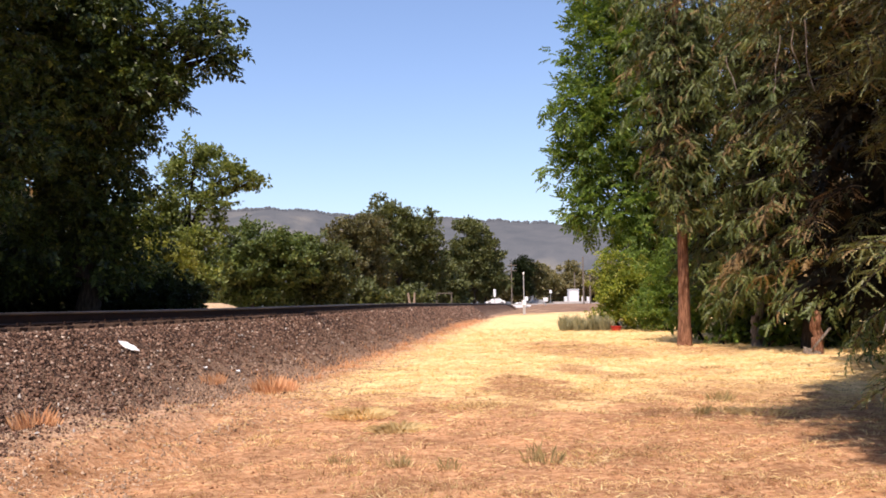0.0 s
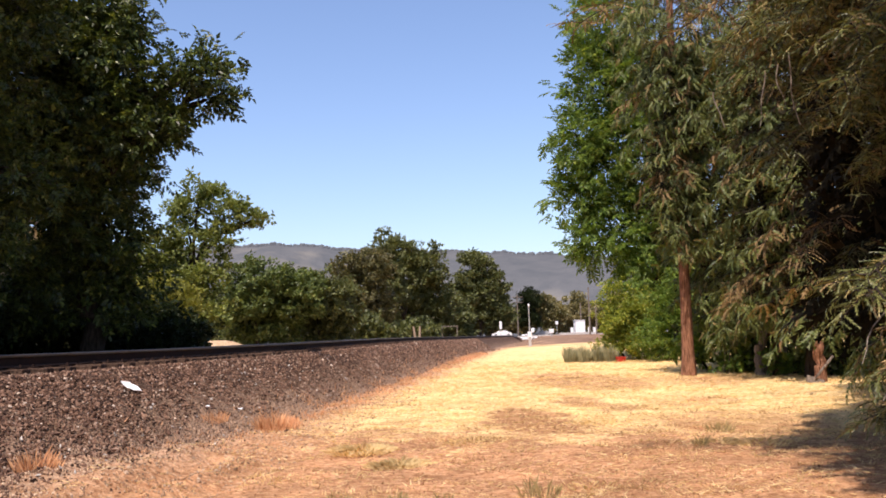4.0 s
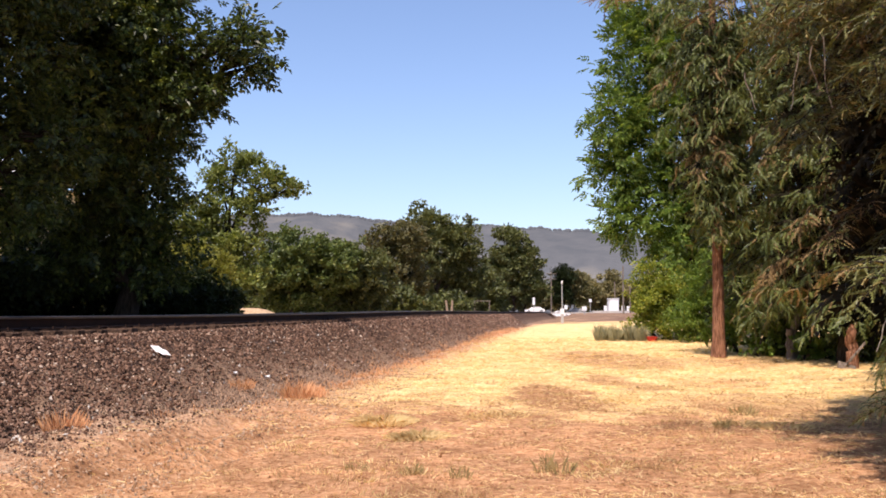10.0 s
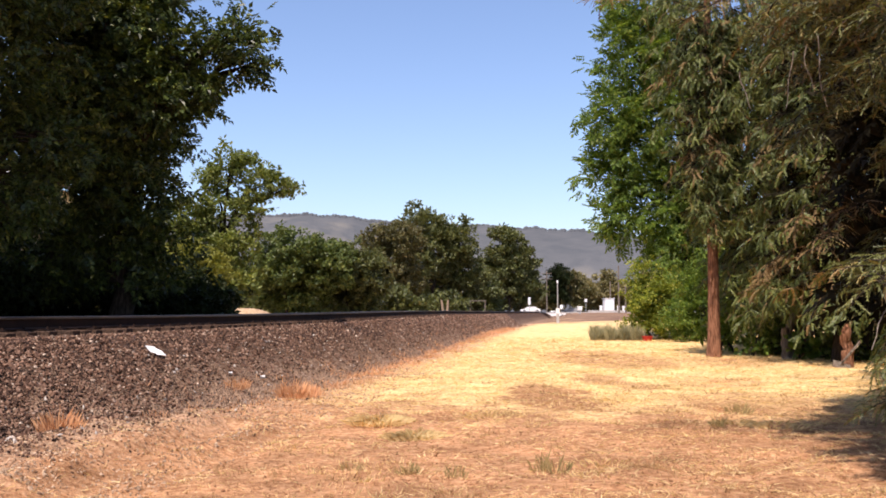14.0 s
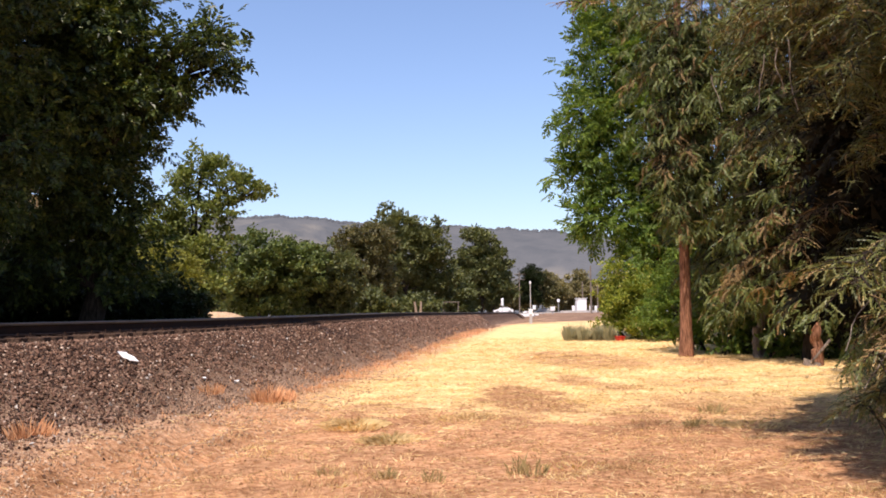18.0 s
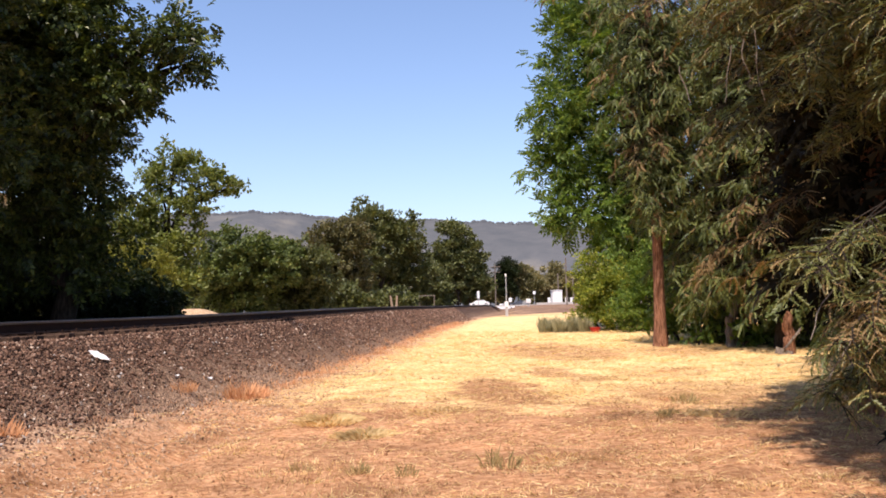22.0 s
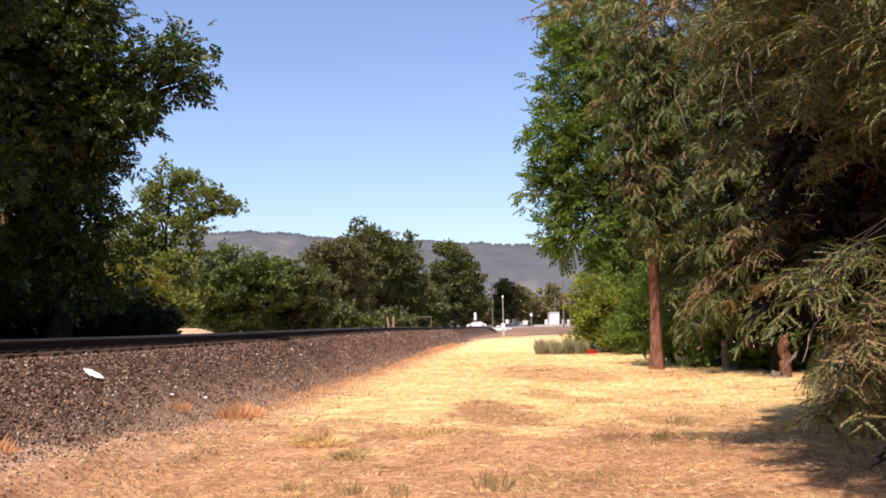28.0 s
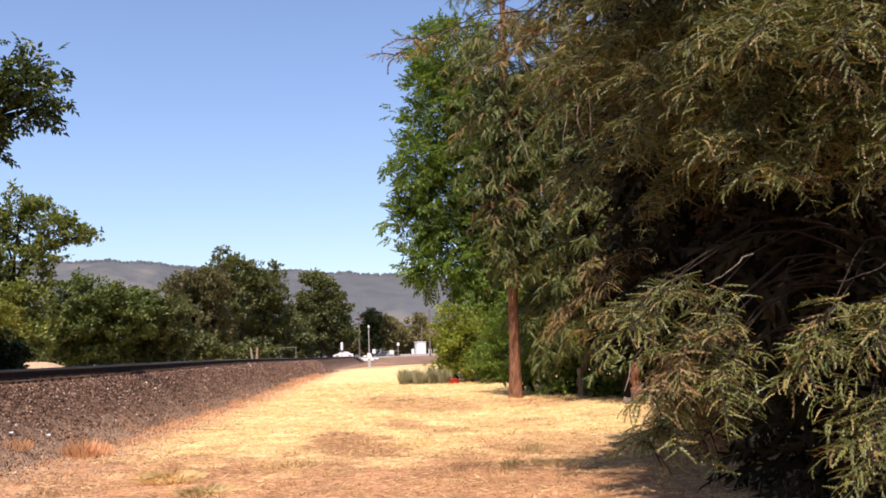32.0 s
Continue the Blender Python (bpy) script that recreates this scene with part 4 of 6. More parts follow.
    # the row goes on unseen along the track, added to shade rails and trees
    for x, y, lobes in ((-12.6, 11.0, [(-11.4, 10.0, 8.6, 2.4, 2.8, 2.0), (-13.4, 13.4, 9.4, 2.6, 2.6, 2.2), (-11.2, 13.2, 10.8, 2.4, 2.4, 1.5), (-11.9, 7.6, 8.4, 2.2, 2.2, 1.5), (-10.9, 7.0, 10.0, 2.0, 3.0, 1.5), (-10.8, 11.0, 10.6, 2.0, 3.0, 1.5)]),
                        (-14.6, 16.6, [(-13.4, 15.6, 10.4, 2.6, 2.6, 2.2), (-12.6, 16.6, 12.6, 2.8, 2.8, 1.8), (-15.4, 19.6, 10.6, 2.6, 2.6, 2.4), (-10.2, 14.6, 11.4, 1.9, 2.6, 1.4), (-9.7, 17.4, 12.2, 1.9, 2.4, 1.4)]),
                        (-13.2, 23.2, [(-12.4, 21.2, 13.2, 2.4, 2.4, 1.5), (-14.6, 23.4, 12.6, 2.6, 2.6, 1.6), (-17.4, 24.2, 11.8, 2.4, 2.4, 1.6)]),
                        (-15.8, 21.6, [(-14.6, 19.6, 12.0, 2.6, 2.6, 1.8), (-15.8, 22.4, 8.4, 2.4, 2.4, 2.4)]),
                        (-12.8, 3.5, [(-12.2, 3.5, 8.0, 2.4, 2.8, 1.8), (-12.4, 5.6, 9.4, 2.3, 2.5, 1.6), (-12.6, 1.2, 8.2, 2.4, 2.4, 1.8), (-11.0, 3.6, 9.6, 2.0, 2.6, 1.5)])):
        broadleaf("walnut_tree", (x, y, 1.05), 3.8, 0.3, lobes, M_WALNUT, "unseen walnut tree added to the row along the track for shade", leaf=0.8, density=0.7)
    # undergrowth below the walnuts, its shade put into the near-black leaf colour
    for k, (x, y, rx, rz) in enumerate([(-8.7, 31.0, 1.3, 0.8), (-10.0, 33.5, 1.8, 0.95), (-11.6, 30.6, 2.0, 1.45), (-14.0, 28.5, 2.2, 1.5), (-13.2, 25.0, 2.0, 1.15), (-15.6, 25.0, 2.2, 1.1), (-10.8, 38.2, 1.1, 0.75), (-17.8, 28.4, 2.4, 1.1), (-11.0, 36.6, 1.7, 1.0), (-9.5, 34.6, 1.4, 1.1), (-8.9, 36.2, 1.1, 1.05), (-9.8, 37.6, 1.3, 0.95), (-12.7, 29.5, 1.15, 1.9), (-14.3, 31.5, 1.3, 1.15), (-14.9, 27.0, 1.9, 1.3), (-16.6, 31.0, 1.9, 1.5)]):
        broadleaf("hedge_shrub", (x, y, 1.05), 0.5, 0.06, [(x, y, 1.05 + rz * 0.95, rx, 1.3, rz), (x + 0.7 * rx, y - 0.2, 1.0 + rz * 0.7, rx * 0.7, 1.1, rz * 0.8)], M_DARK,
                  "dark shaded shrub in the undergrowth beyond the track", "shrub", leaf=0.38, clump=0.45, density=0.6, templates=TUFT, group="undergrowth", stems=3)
    broadleaf("orchard_tree", (-10.9, 70.0, 1.05), 1.2, 0.16, [(-10.9, 70, 5.5, 2.5, 2.2, 2.3), (-12.2, 70.6, 4.0, 1.9, 1.8, 1.9), (-8.4, 70.6, 4.7, 2.2, 2.0, 2.0), (-10.2, 71.2, 2.9, 2.4, 1.9, 1.5)], M_MID,
              "round mid-green tree branching from the ground", leaf=0.5, clump=0.7, density=1.0, templates=TUFT)
    broadleaf("orchard_tree", (-6.9, 73.0, 1.05), 1.2, 0.15, [(-7.2, 73, 4.9, 2.3, 2.0, 2.0), (-5.4, 73.6, 4.3, 1.8, 1.8, 1.9), (-6.6, 74.6, 2.7, 2.4, 1.9, 1.4)], M_OAK,
              "low dull-green tree in the row behind the track", leaf=0.5, clump=0.7, density=1.0, templates=TUFT)
    broadleaf("oak_tree", (-4.6, 92.0, 1.05), 2.2, 0.25, [(-5.0, 92, 7.0, 2.5, 2.3, 2.6), (-3.6, 92.4, 8.4, 2.0, 2.0, 1.9), (-5.6, 93.4, 4.4, 2.0, 1.9, 1.9), (-3.6, 93.4, 4.6, 2.0, 1.8, 1.8)], M_BROWN_OAK,
              "brownish-green oak tree in the row behind the track", leaf=0.55, clump=0.75, density=0.95, templates=TUFT, group="oak row")
    broadleaf("oak_tree", (-0.69, 106.46, 1.05), 2.2, 0.26, [(-1.84, 105.89, 10.59, 2.30, 2.30, 2.53), (-0.46, 106.35, 8.29, 2.76, 2.53, 2.76), (2.18, 107.50, 8.98, 2.18, 2.18, 2.64), (-0.69, 107.8, 4.9, 2.64, 2.18, 2.30), (2.76, 108.8, 5.3, 2.30, 2.18, 2.43)], M_OAK,
              "tall dark green oak tree with a peaked crown", leaf=0.63, clump=0.86, density=0.95, templates=TUFT, group="oak row")
    broadleaf("oak_tree", (12.64, 175.32, 1.05), 2.2, 0.26, [(12.31, 175.32, 13.17, 3.24, 3.24, 3.56), (14.42, 175.97, 10.09, 3.56, 3.24, 3.56), (9.72, 175.00, 9.28, 3.08, 3.08, 3.56), (11.99, 177.4, 5.7, 4.66, 3.24, 2.92), (16.04, 175.97, 5.88, 2.27, 2.59, 2.59)], M_OAK,
              "rounded dark green oak tree close to the crossing", leaf=0.97, clump=1.30, density=0.95, templates=TUFT, group="oak row")
    for k, (x, y, h, rx) in enumerate([(-15.5, 80, 4.6, 2.5), (-8.8, 84, 4.8, 2.6), (5.0, 126, 7.0, 3.0), (-2.9, 86, 3.4, 2.2), (0.4, 98, 3.6, 2.4), (-17.5, 62, 5.5, 2.8), (-15, 57, 6.5, 2.6), (-15.6, 43, 5.5, 1.7)]):
        broadleaf("background_tree", (x, y, 1.05), h * 0.3, 0.15, [(x, y, h * 0.68, rx, rx * 0.8, h * 0.34), (x + 0.5 * rx, y, h * 0.45, rx * 0.8, rx * 0.7, h * 0.3)], M_OAK,
                  "dull green tree filling the gap in the row", leaf=0.75, clump=0.8, density=0.6, templates=TUFT, group="background trees")


def build_far_trees():
    r = np.random.default_rng(77)
    broadleaf("pine_tree", (27.2, 220, 1.5), 4.5, 0.25, [(26.6, 220, 10.2, 2.3, 2.2, 2.5), (28.3, 220.5, 8.6, 2.0, 2.0, 1.9), (25.6, 220, 7.6, 1.8, 1.8, 1.7), (27, 219.6, 5.4, 2.4, 2.0, 1.6)], M_DARK,
              "dark pine tree beyond the road crossing", leaf=0.7, clump=1.1, density=0.6, templates=TUFT)
    for k in range(26):
        x, y = 8 + 3.0 * k + r.uniform(-1.0, 1.0), 250 + r.uniform(-12, 14)
        h = r.uniform(7.0, 11.0)
        rx = r.uniform(3.0, 4.6)
        broadleaf("far_tree", (x, y, 1.5), h * 0.3, 0.2, [(x, y, 1.5 + h * 0.6, rx, rx, h * 0.4), (x + 0.6 * rx, y - 1, 1.5 + h * 0.38, rx * 0.8, rx * 0.8, h * 0.32)],
                  [M_FAR, M_FAR, M_BROWN_OAK][k % 3], "distant muted green tree beyond the crossing", leaf=1.3, clump=1.4, density=0.42, templates=TUFT, group="distant trees")
    for k in range(10):
        x, y = -34 + 4.0 * k + r.uniform(-1, 1), 150 + r.uniform(-8, 8)
        h = r.uniform(3.0, 5.0)
        broadleaf("far_shrub", (x, y, 1.5), 0.6, 0.1, [(x, y, 1.5 + h * 0.5, r.uniform(2, 3), 1.8, h * 0.5)], M_OAK, "distant olive-green shrub behind the trees", "shrub",
                  leaf=0.7, clump=1.1, density=0.4, templates=TUFT, group="distant shrubs")


def build_right_trees():
    broadleaf("ash_tree", (13.0, 51.5, 0.1), 5.2, 0.28, [
        (10.38, 50.4, 14.9, 2.02, 2.02, 1.90), (9.01, 49.9, 11.6, 1.60, 1.78, 1.42), (11.13, 50.4, 11.4, 2.02, 2.14, 2.26), (9.13, 50.1, 8.8, 1.54, 1.66, 1.42), (11.51, 50.1, 7.6, 2.26, 2.02, 2.02), (9.63, 49.9, 6.1, 1.31, 1.42, 1.19), (14.26, 50.9, 10.3, 2.73, 2.61, 3.09), (13.76, 51.4, 14.6, 2.85, 2.73, 2.61), (13.26, 50.1, 5.1, 2.61, 2.14, 1.78), (11.26, 50.9, 17.9, 2.26, 2.26, 1.90)],
        M_ASH, "fresh green ash tree with feathery drooping leaves", leaf=0.62, density=1.0, clump=0.72, templates=FEATHERED)
    broadleaf("rounded_shrub", (10.2, 47.8, 0.15), 0.6, 0.08, [(10.1, 47.6, 2.75, 1.0, 1.1, 1.2), (11.1, 47.6, 2.3, 1.1, 1.1, 1.35), (9.95, 47.3, 1.5, 0.9, 1.0, 1.1), (11.1, 47.0, 1.2, 1.25, 0.9, 1.0)], M_SHRUB,
              "bushy yellow-green shrub at the edge of the grass", "shrub", leaf=0.24, clump=0.42, templates=TUFT, stems=3)
    broadleaf("rounded_shrub", (12.0, 44.5, 0.12), 0.6, 0.08, [(12.0, 44.5, 2.2, 1.4, 1.2, 1.6), (11.2, 44.0, 1.2, 1.2, 1.0, 1.0), (13.2, 44.5, 1.8, 1.3, 1.1, 1.5)], M_ASH,
              "dense green shrub at the edge of the grass", "shrub", leaf=0.24, clump=0.42, templates=TUFT, stems=3)
    # the M_DARK shrubs carry the redwoods' shade in their leaf colour
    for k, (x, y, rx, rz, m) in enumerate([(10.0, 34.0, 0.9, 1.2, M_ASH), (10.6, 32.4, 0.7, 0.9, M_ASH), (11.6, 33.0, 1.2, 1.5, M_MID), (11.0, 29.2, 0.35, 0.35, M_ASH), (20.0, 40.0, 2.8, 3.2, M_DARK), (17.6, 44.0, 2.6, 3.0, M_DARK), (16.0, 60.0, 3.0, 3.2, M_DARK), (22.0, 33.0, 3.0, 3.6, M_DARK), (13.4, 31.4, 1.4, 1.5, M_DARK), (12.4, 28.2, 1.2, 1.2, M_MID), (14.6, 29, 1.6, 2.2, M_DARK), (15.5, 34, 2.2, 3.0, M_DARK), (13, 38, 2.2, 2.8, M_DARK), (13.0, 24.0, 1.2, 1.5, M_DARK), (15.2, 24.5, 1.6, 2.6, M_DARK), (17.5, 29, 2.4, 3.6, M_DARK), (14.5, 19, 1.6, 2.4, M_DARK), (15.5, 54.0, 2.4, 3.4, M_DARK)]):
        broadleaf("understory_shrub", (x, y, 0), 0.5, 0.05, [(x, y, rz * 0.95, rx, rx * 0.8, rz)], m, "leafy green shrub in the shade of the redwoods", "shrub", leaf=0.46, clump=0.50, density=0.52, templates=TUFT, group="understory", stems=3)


def tiers(seed, z0, z1, step_z, lengths, sector=None, rise=-0.3):
    """Branches up a redwood: (angle, height, length, rise)."""
    r = np.random.default_rng(seed)
    out, z, a = [], z0, r.uniform(0, 360)
    while z < z1:
        k = (z - z0) / (z1 - z0)
        a += 137.5 + r.uniform(-18, 18)
        ang = a % 360 if sector is None else sector[0] + (a % 360) / 360 * (sector[1] - sector[0])
        out.append((ang, z, lengths(k) * r.uniform(0.75, 1.15), rise * r.uniform(0.3, 1.5)))
        z += step_z * r.uniform(0.6, 1.4)
    return out


def toward(base, tips, seed, spread=0.2, lift=0.45):
    """Branches from a trunk to groups of tips: (x, y, z, how many)."""
    r = np.random.default_rng(seed)
    out = []
    for x, y, z, count in tips:
        for k in range(count):
            dx, dy, tz = x - base[0] + r.normal() * spread, y - base[1] + r.normal() * spread, z + r.normal() * spread * 0.7
            length = math.hypot(dx, dy)
            start = max(0.5, tz + lift * r.uniform(0.4, 1.6))
            out.append((math.degrees(math.atan2(dy, dx)), start, length, tz - start + 0.123 * length))
    return out


def build_redwoods():
    redwood("redwood_tree", (8.84, 31.2, 0), 24, 0.19, tiers(44, 4.1, 11, 0.08, lambda k: 1.0 + 0.4 * k, (205, 335), -0.25) + tiers(1, 4.6, 7.4, 0.10, lambda k: 1.1 + 0.5 * k, None, -0.1) + tiers(41, 7.4, 13, 0.12, lambda k: 1.6 + 0.9 * k, None, -0.15) + tiers(8, 13, 23, 0.4, lambda k: 2.2 - 1.6 * k),
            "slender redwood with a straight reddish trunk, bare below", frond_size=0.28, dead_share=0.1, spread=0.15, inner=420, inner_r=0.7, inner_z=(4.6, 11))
    redwood("redwood_tree", (11.5, 27.6, 0), 20, 0.24, tiers(42, 1.7, 11, 0.085, lambda k: 2.7 - 0.3 * k, (110, 310), -0.35) + tiers(43, 11, 19, 0.5, lambda k: 2.2 - 1.6 * k),
            "redwood with hanging olive-green sprays almost to the grass", bark=M_BARK, frond_size=0.30, dead_share=0.09, spread=0.2, inner=1500, inner_r=1.5, inner_z=(2.0, 9))
    redwood("redwood_tree", (12.4, 33.0, 0), 26, 0.26, tiers(2, 1.9, 12, 0.12, lambda k: 3.2 + 0.2 * k, (95, 300), -0.15) + tiers(9, 12, 25, 0.6, lambda k: 3.2 - 2.4 * k),
            "tall redwood with drooping branches above the thin trunks", frond_size=0.32, dead_share=0.15, spread=0.2, inner=900, inner_r=2.0, inner_z=(2, 9))
    # the nearest tree: two low boughs near the ground, a dark hollow above them, then a broad lit mass
    foot = (6.9, 7.9)
    low_bough = [(2.59, 5.33, 1.64, 2), (2.75, 5.19, 1.47, 2), (2.97, 5.26, 1.43, 2), (2.65, 5.26, 1.22, 2), (2.83, 5.13, 1.22, 2), (3.02, 5.23, 1.14, 2), (2.84, 5.57, 0.90, 2), (3.02, 5.43, 0.91, 2)]
    right_bough = [(3.35, 4.27, 1.38, 1), (3.59, 4.04, 1.56, 1), (3.43, 4.31, 1.16, 1), (3.53, 4.10, 1.23, 1), (3.30, 4.18, 0.99, 1), (3.60, 4.18, 0.98, 1)]
    mass = [(3.34, 5.66, 3.01, 3), (3.46, 5.50, 3.34, 3), (3.68, 5.33, 3.46, 3), (3.72, 4.86, 3.24, 3), (3.97, 4.83, 3.17, 3), (4.29, 4.84, 3.29, 3), (3.55, 5.49, 2.94, 3), (3.85, 5.40, 3.00, 3), (4.11, 5.27, 2.98, 3), (4.06, 4.65, 2.83, 3), (3.71, 5.35, 2.71, 3), (4.08, 5.18, 2.68, 3), (3.37, 5.21, 3.61, 3), (3.63, 4.81, 3.52, 3), (4.08, 4.76, 3.56, 3)]
    middle = [(3.5, 6.6, 3.3, 4), (3.7, 7.2, 3.7, 4), (3.5, 7.6, 4.3, 4), (3.9, 8.2, 3.5, 4), (3.6, 8.0, 4.9, 4), (4.0, 7.0, 4.5, 4), (4.0, 7.8, 2.9, 3), (4.4, 8.4, 4.1, 4), (4.3, 7.4, 3.3, 3), (3.5, 8.8, 4.4, 4), (3.6, 6.2, 4.3, 4), (4.2, 6.4, 4.9, 4), (3.3, 7.0, 5.0, 4), (4.6, 7.6, 5.0, 4)]
    near = redwood("redwood_tree", (*foot, 0), 12, 0.34, toward(foot, low_bough, 31, 0.08, 0.15) + toward(foot, right_bough, 36, 0.10, 0.15) + toward(foot, mass, 37, 0.17) + toward(foot, middle, 39, 0.2), "large redwood close by with low drooping grey-green branches", True, frond_size=0.12, dead_share=0.07, spread=0.04,
                   # high boughs out of view, added to shade the hollow and the ground
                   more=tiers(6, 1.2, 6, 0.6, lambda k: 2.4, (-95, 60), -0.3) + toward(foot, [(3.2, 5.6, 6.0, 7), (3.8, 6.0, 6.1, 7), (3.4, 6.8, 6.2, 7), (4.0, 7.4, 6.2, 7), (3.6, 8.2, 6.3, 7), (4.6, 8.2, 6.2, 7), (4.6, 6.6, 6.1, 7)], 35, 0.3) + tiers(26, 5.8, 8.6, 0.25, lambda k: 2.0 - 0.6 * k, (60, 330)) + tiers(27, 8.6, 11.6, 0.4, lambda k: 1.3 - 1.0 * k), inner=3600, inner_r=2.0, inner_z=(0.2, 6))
    # a few bare bleached twigs among its sprays
    for k, line in enumerate([((2.86, 5.35, 1.72), (2.79, 5.3, 1.63), (2.58, 5.25, 1.45), (2.49, 5.2, 1.26)), ((2.74, 5.15, 1.32), (2.7, 5.1, 1.24), (2.62, 5.1, 1.14), (2.57, 5.1, 1.04)), ((3.6, 5.5, 2.15), (3.4, 5.5, 2.02), (3.22, 5.5, 1.92)), ((4.6, 5.3, 2.1), (4.35, 5.3, 2.0), (4.1, 5.3, 1.92))]):
        p = np.array([np.interp(np.linspace(0, len(line) - 1, 9), np.arange(len(line)), [q[i] for q in line]) for i in range(3)]).T - [*foot, 0]
        p += np.random.default_rng(k).normal(size=p.shape) * 0.008
        part("bare_twig", tri_mesh("bare_twig", *tube(p, np.linspace(0.0065, 0.003, 9), 6, 0.1, k), M_TWIG, True), None, near, "bleached bare twig")
    # its neighbour, with long sweeping branches
    foot = (6.5, 12.0)
    green = [(3.6, 9.8, 4.5, 4), (4.0, 9.7, 4.2, 5), (4.5, 9.1, 4.5, 6), (4.1, 9.3, 5.6, 6), (5.0, 9.2, 5.2, 5), (3.7, 9.6, 5.2, 5), (4.6, 9.3, 3.8, 5), (4.0, 10.0, 3.4, 3), (4.9, 9.4, 4.4, 5), (4.2, 10.5, 2.0, 2), (5.3, 9.3, 3.3, 4), (4.1, 10.6, 4.9, 4)]
    long_tree = redwood("redwood_tree", (*foot, 0), 11, 0.33, toward(foot, green, 33, 0.24), "redwood with long sweeping dark green branches", True, frond_size=0.18, dead_share=0.12, spread=0.075,
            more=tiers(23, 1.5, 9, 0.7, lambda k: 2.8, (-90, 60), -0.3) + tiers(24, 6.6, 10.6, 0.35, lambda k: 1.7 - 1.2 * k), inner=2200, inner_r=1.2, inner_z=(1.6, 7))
    for k, (x, y, z, ln, dx) in enumerate([(3.85, 9.3, 4.3, 0.75, 0.06), (3.6, 9.35, 4.15, 0.6, -0.1), (3.72, 9.3, 4.2, 0.45, 0.05), (4.5, 9.0, 4.2, 0.6, 0.12), (3.15, 9.6, 4.0, 0.4, 0.1)]):
        t = np.linspace(0, 1, 9)
        p = np.array([x - foot[0], y - foot[1], z]) + np.stack([dx * t * t + 0.015 * np.sin(7 * t + k), 0.02 * np.sin(5 * t), -ln * t], -1)
        part("bare_twig", tri_mesh("bare_twig", *tube(p, np.linspace(0.008, 0.004, 9), 6, 0.1, k), M_TWIG, True), None, long_tree, "bleached bare twig")
    foot = (7.3, 13.6)
    brown = [(2.11, 9.59, 5.1, 1), (2.32, 9.51, 5.24, 1), (2.4, 9.67, 4.73, 1), (2.63, 9.54, 5.01, 1), (2.77, 9.67, 4.54, 1), (2.93, 9.43, 5.17, 1), (3.13, 9.52, 4.77, 2), (3.32, 9.57, 4.47, 2), (3.36, 9.39, 4.99, 2), (3.59, 9.3, 5.09, 2), (3.52, 9.4, 5.6, 2), (3.72, 9.6, 6.1, 1)]
    redwood("redwood_tree", (*foot, 0), 10.5, 0.3, toward(foot, brown, 32, 0.2), "redwood with long sparse branches of dry brown sprays", True, frond_size=0.16, dead_share=0.65, spread=0.15,
            more=tiers(25, 6.5, 10, 0.5, lambda k: 1.5 - 1.0 * k), inner=600, inner_r=0.9, inner_z=(1.8, 8))
    redwood("redwood_tree", (11.2, 18.2, 0), 24, 0.3, tiers(12, 0.7, 11, 0.14, lambda k: 3.0 - 0.4 * k, (110, 300), -0.4) + tiers(13, 11, 17, 0.6, lambda k: 2.4 - 1.8 * k),
            "dense dark redwood in the middle of the row", frond_size=0.34, dead_share=0.2, spread=0.2, inner=2600, inner_r=2.4, inner_z=(1.0, 9))
    redwood("redwood_tree", (10.4, 9.6, 0), 24, 0.3, tiers(14, 0.5, 10, 0.2, lambda k: 2.6, (90, 320), -0.3) + tiers(15, 10, 23, 0.7, lambda k: 2.6 - 2.0 * k),
            "dense dark redwood with branches down to the ground", frond_size=0.7, dead_share=0.15, spread=0.28, inner=3000, inner_r=2.8, inner_z=(0.3, 8))
    # stands outside the view, added for the shade it throws on the near tree
    redwood("redwood_tree", (8.6, 0.4, 0), 24, 0.32, tiers(16, 1.0, 12, 0.22, lambda k: 3.2 - 0.6 * k) + tiers(17, 12, 23, 0.7, lambda k: 2.6 - 2.0 * k),
            "large dense redwood added out of view to shade the row", frond_size=0.8, dead_share=0.15, spread=0.3, inner=600, inner_r=1.8, inner_z=(1.0, 9))


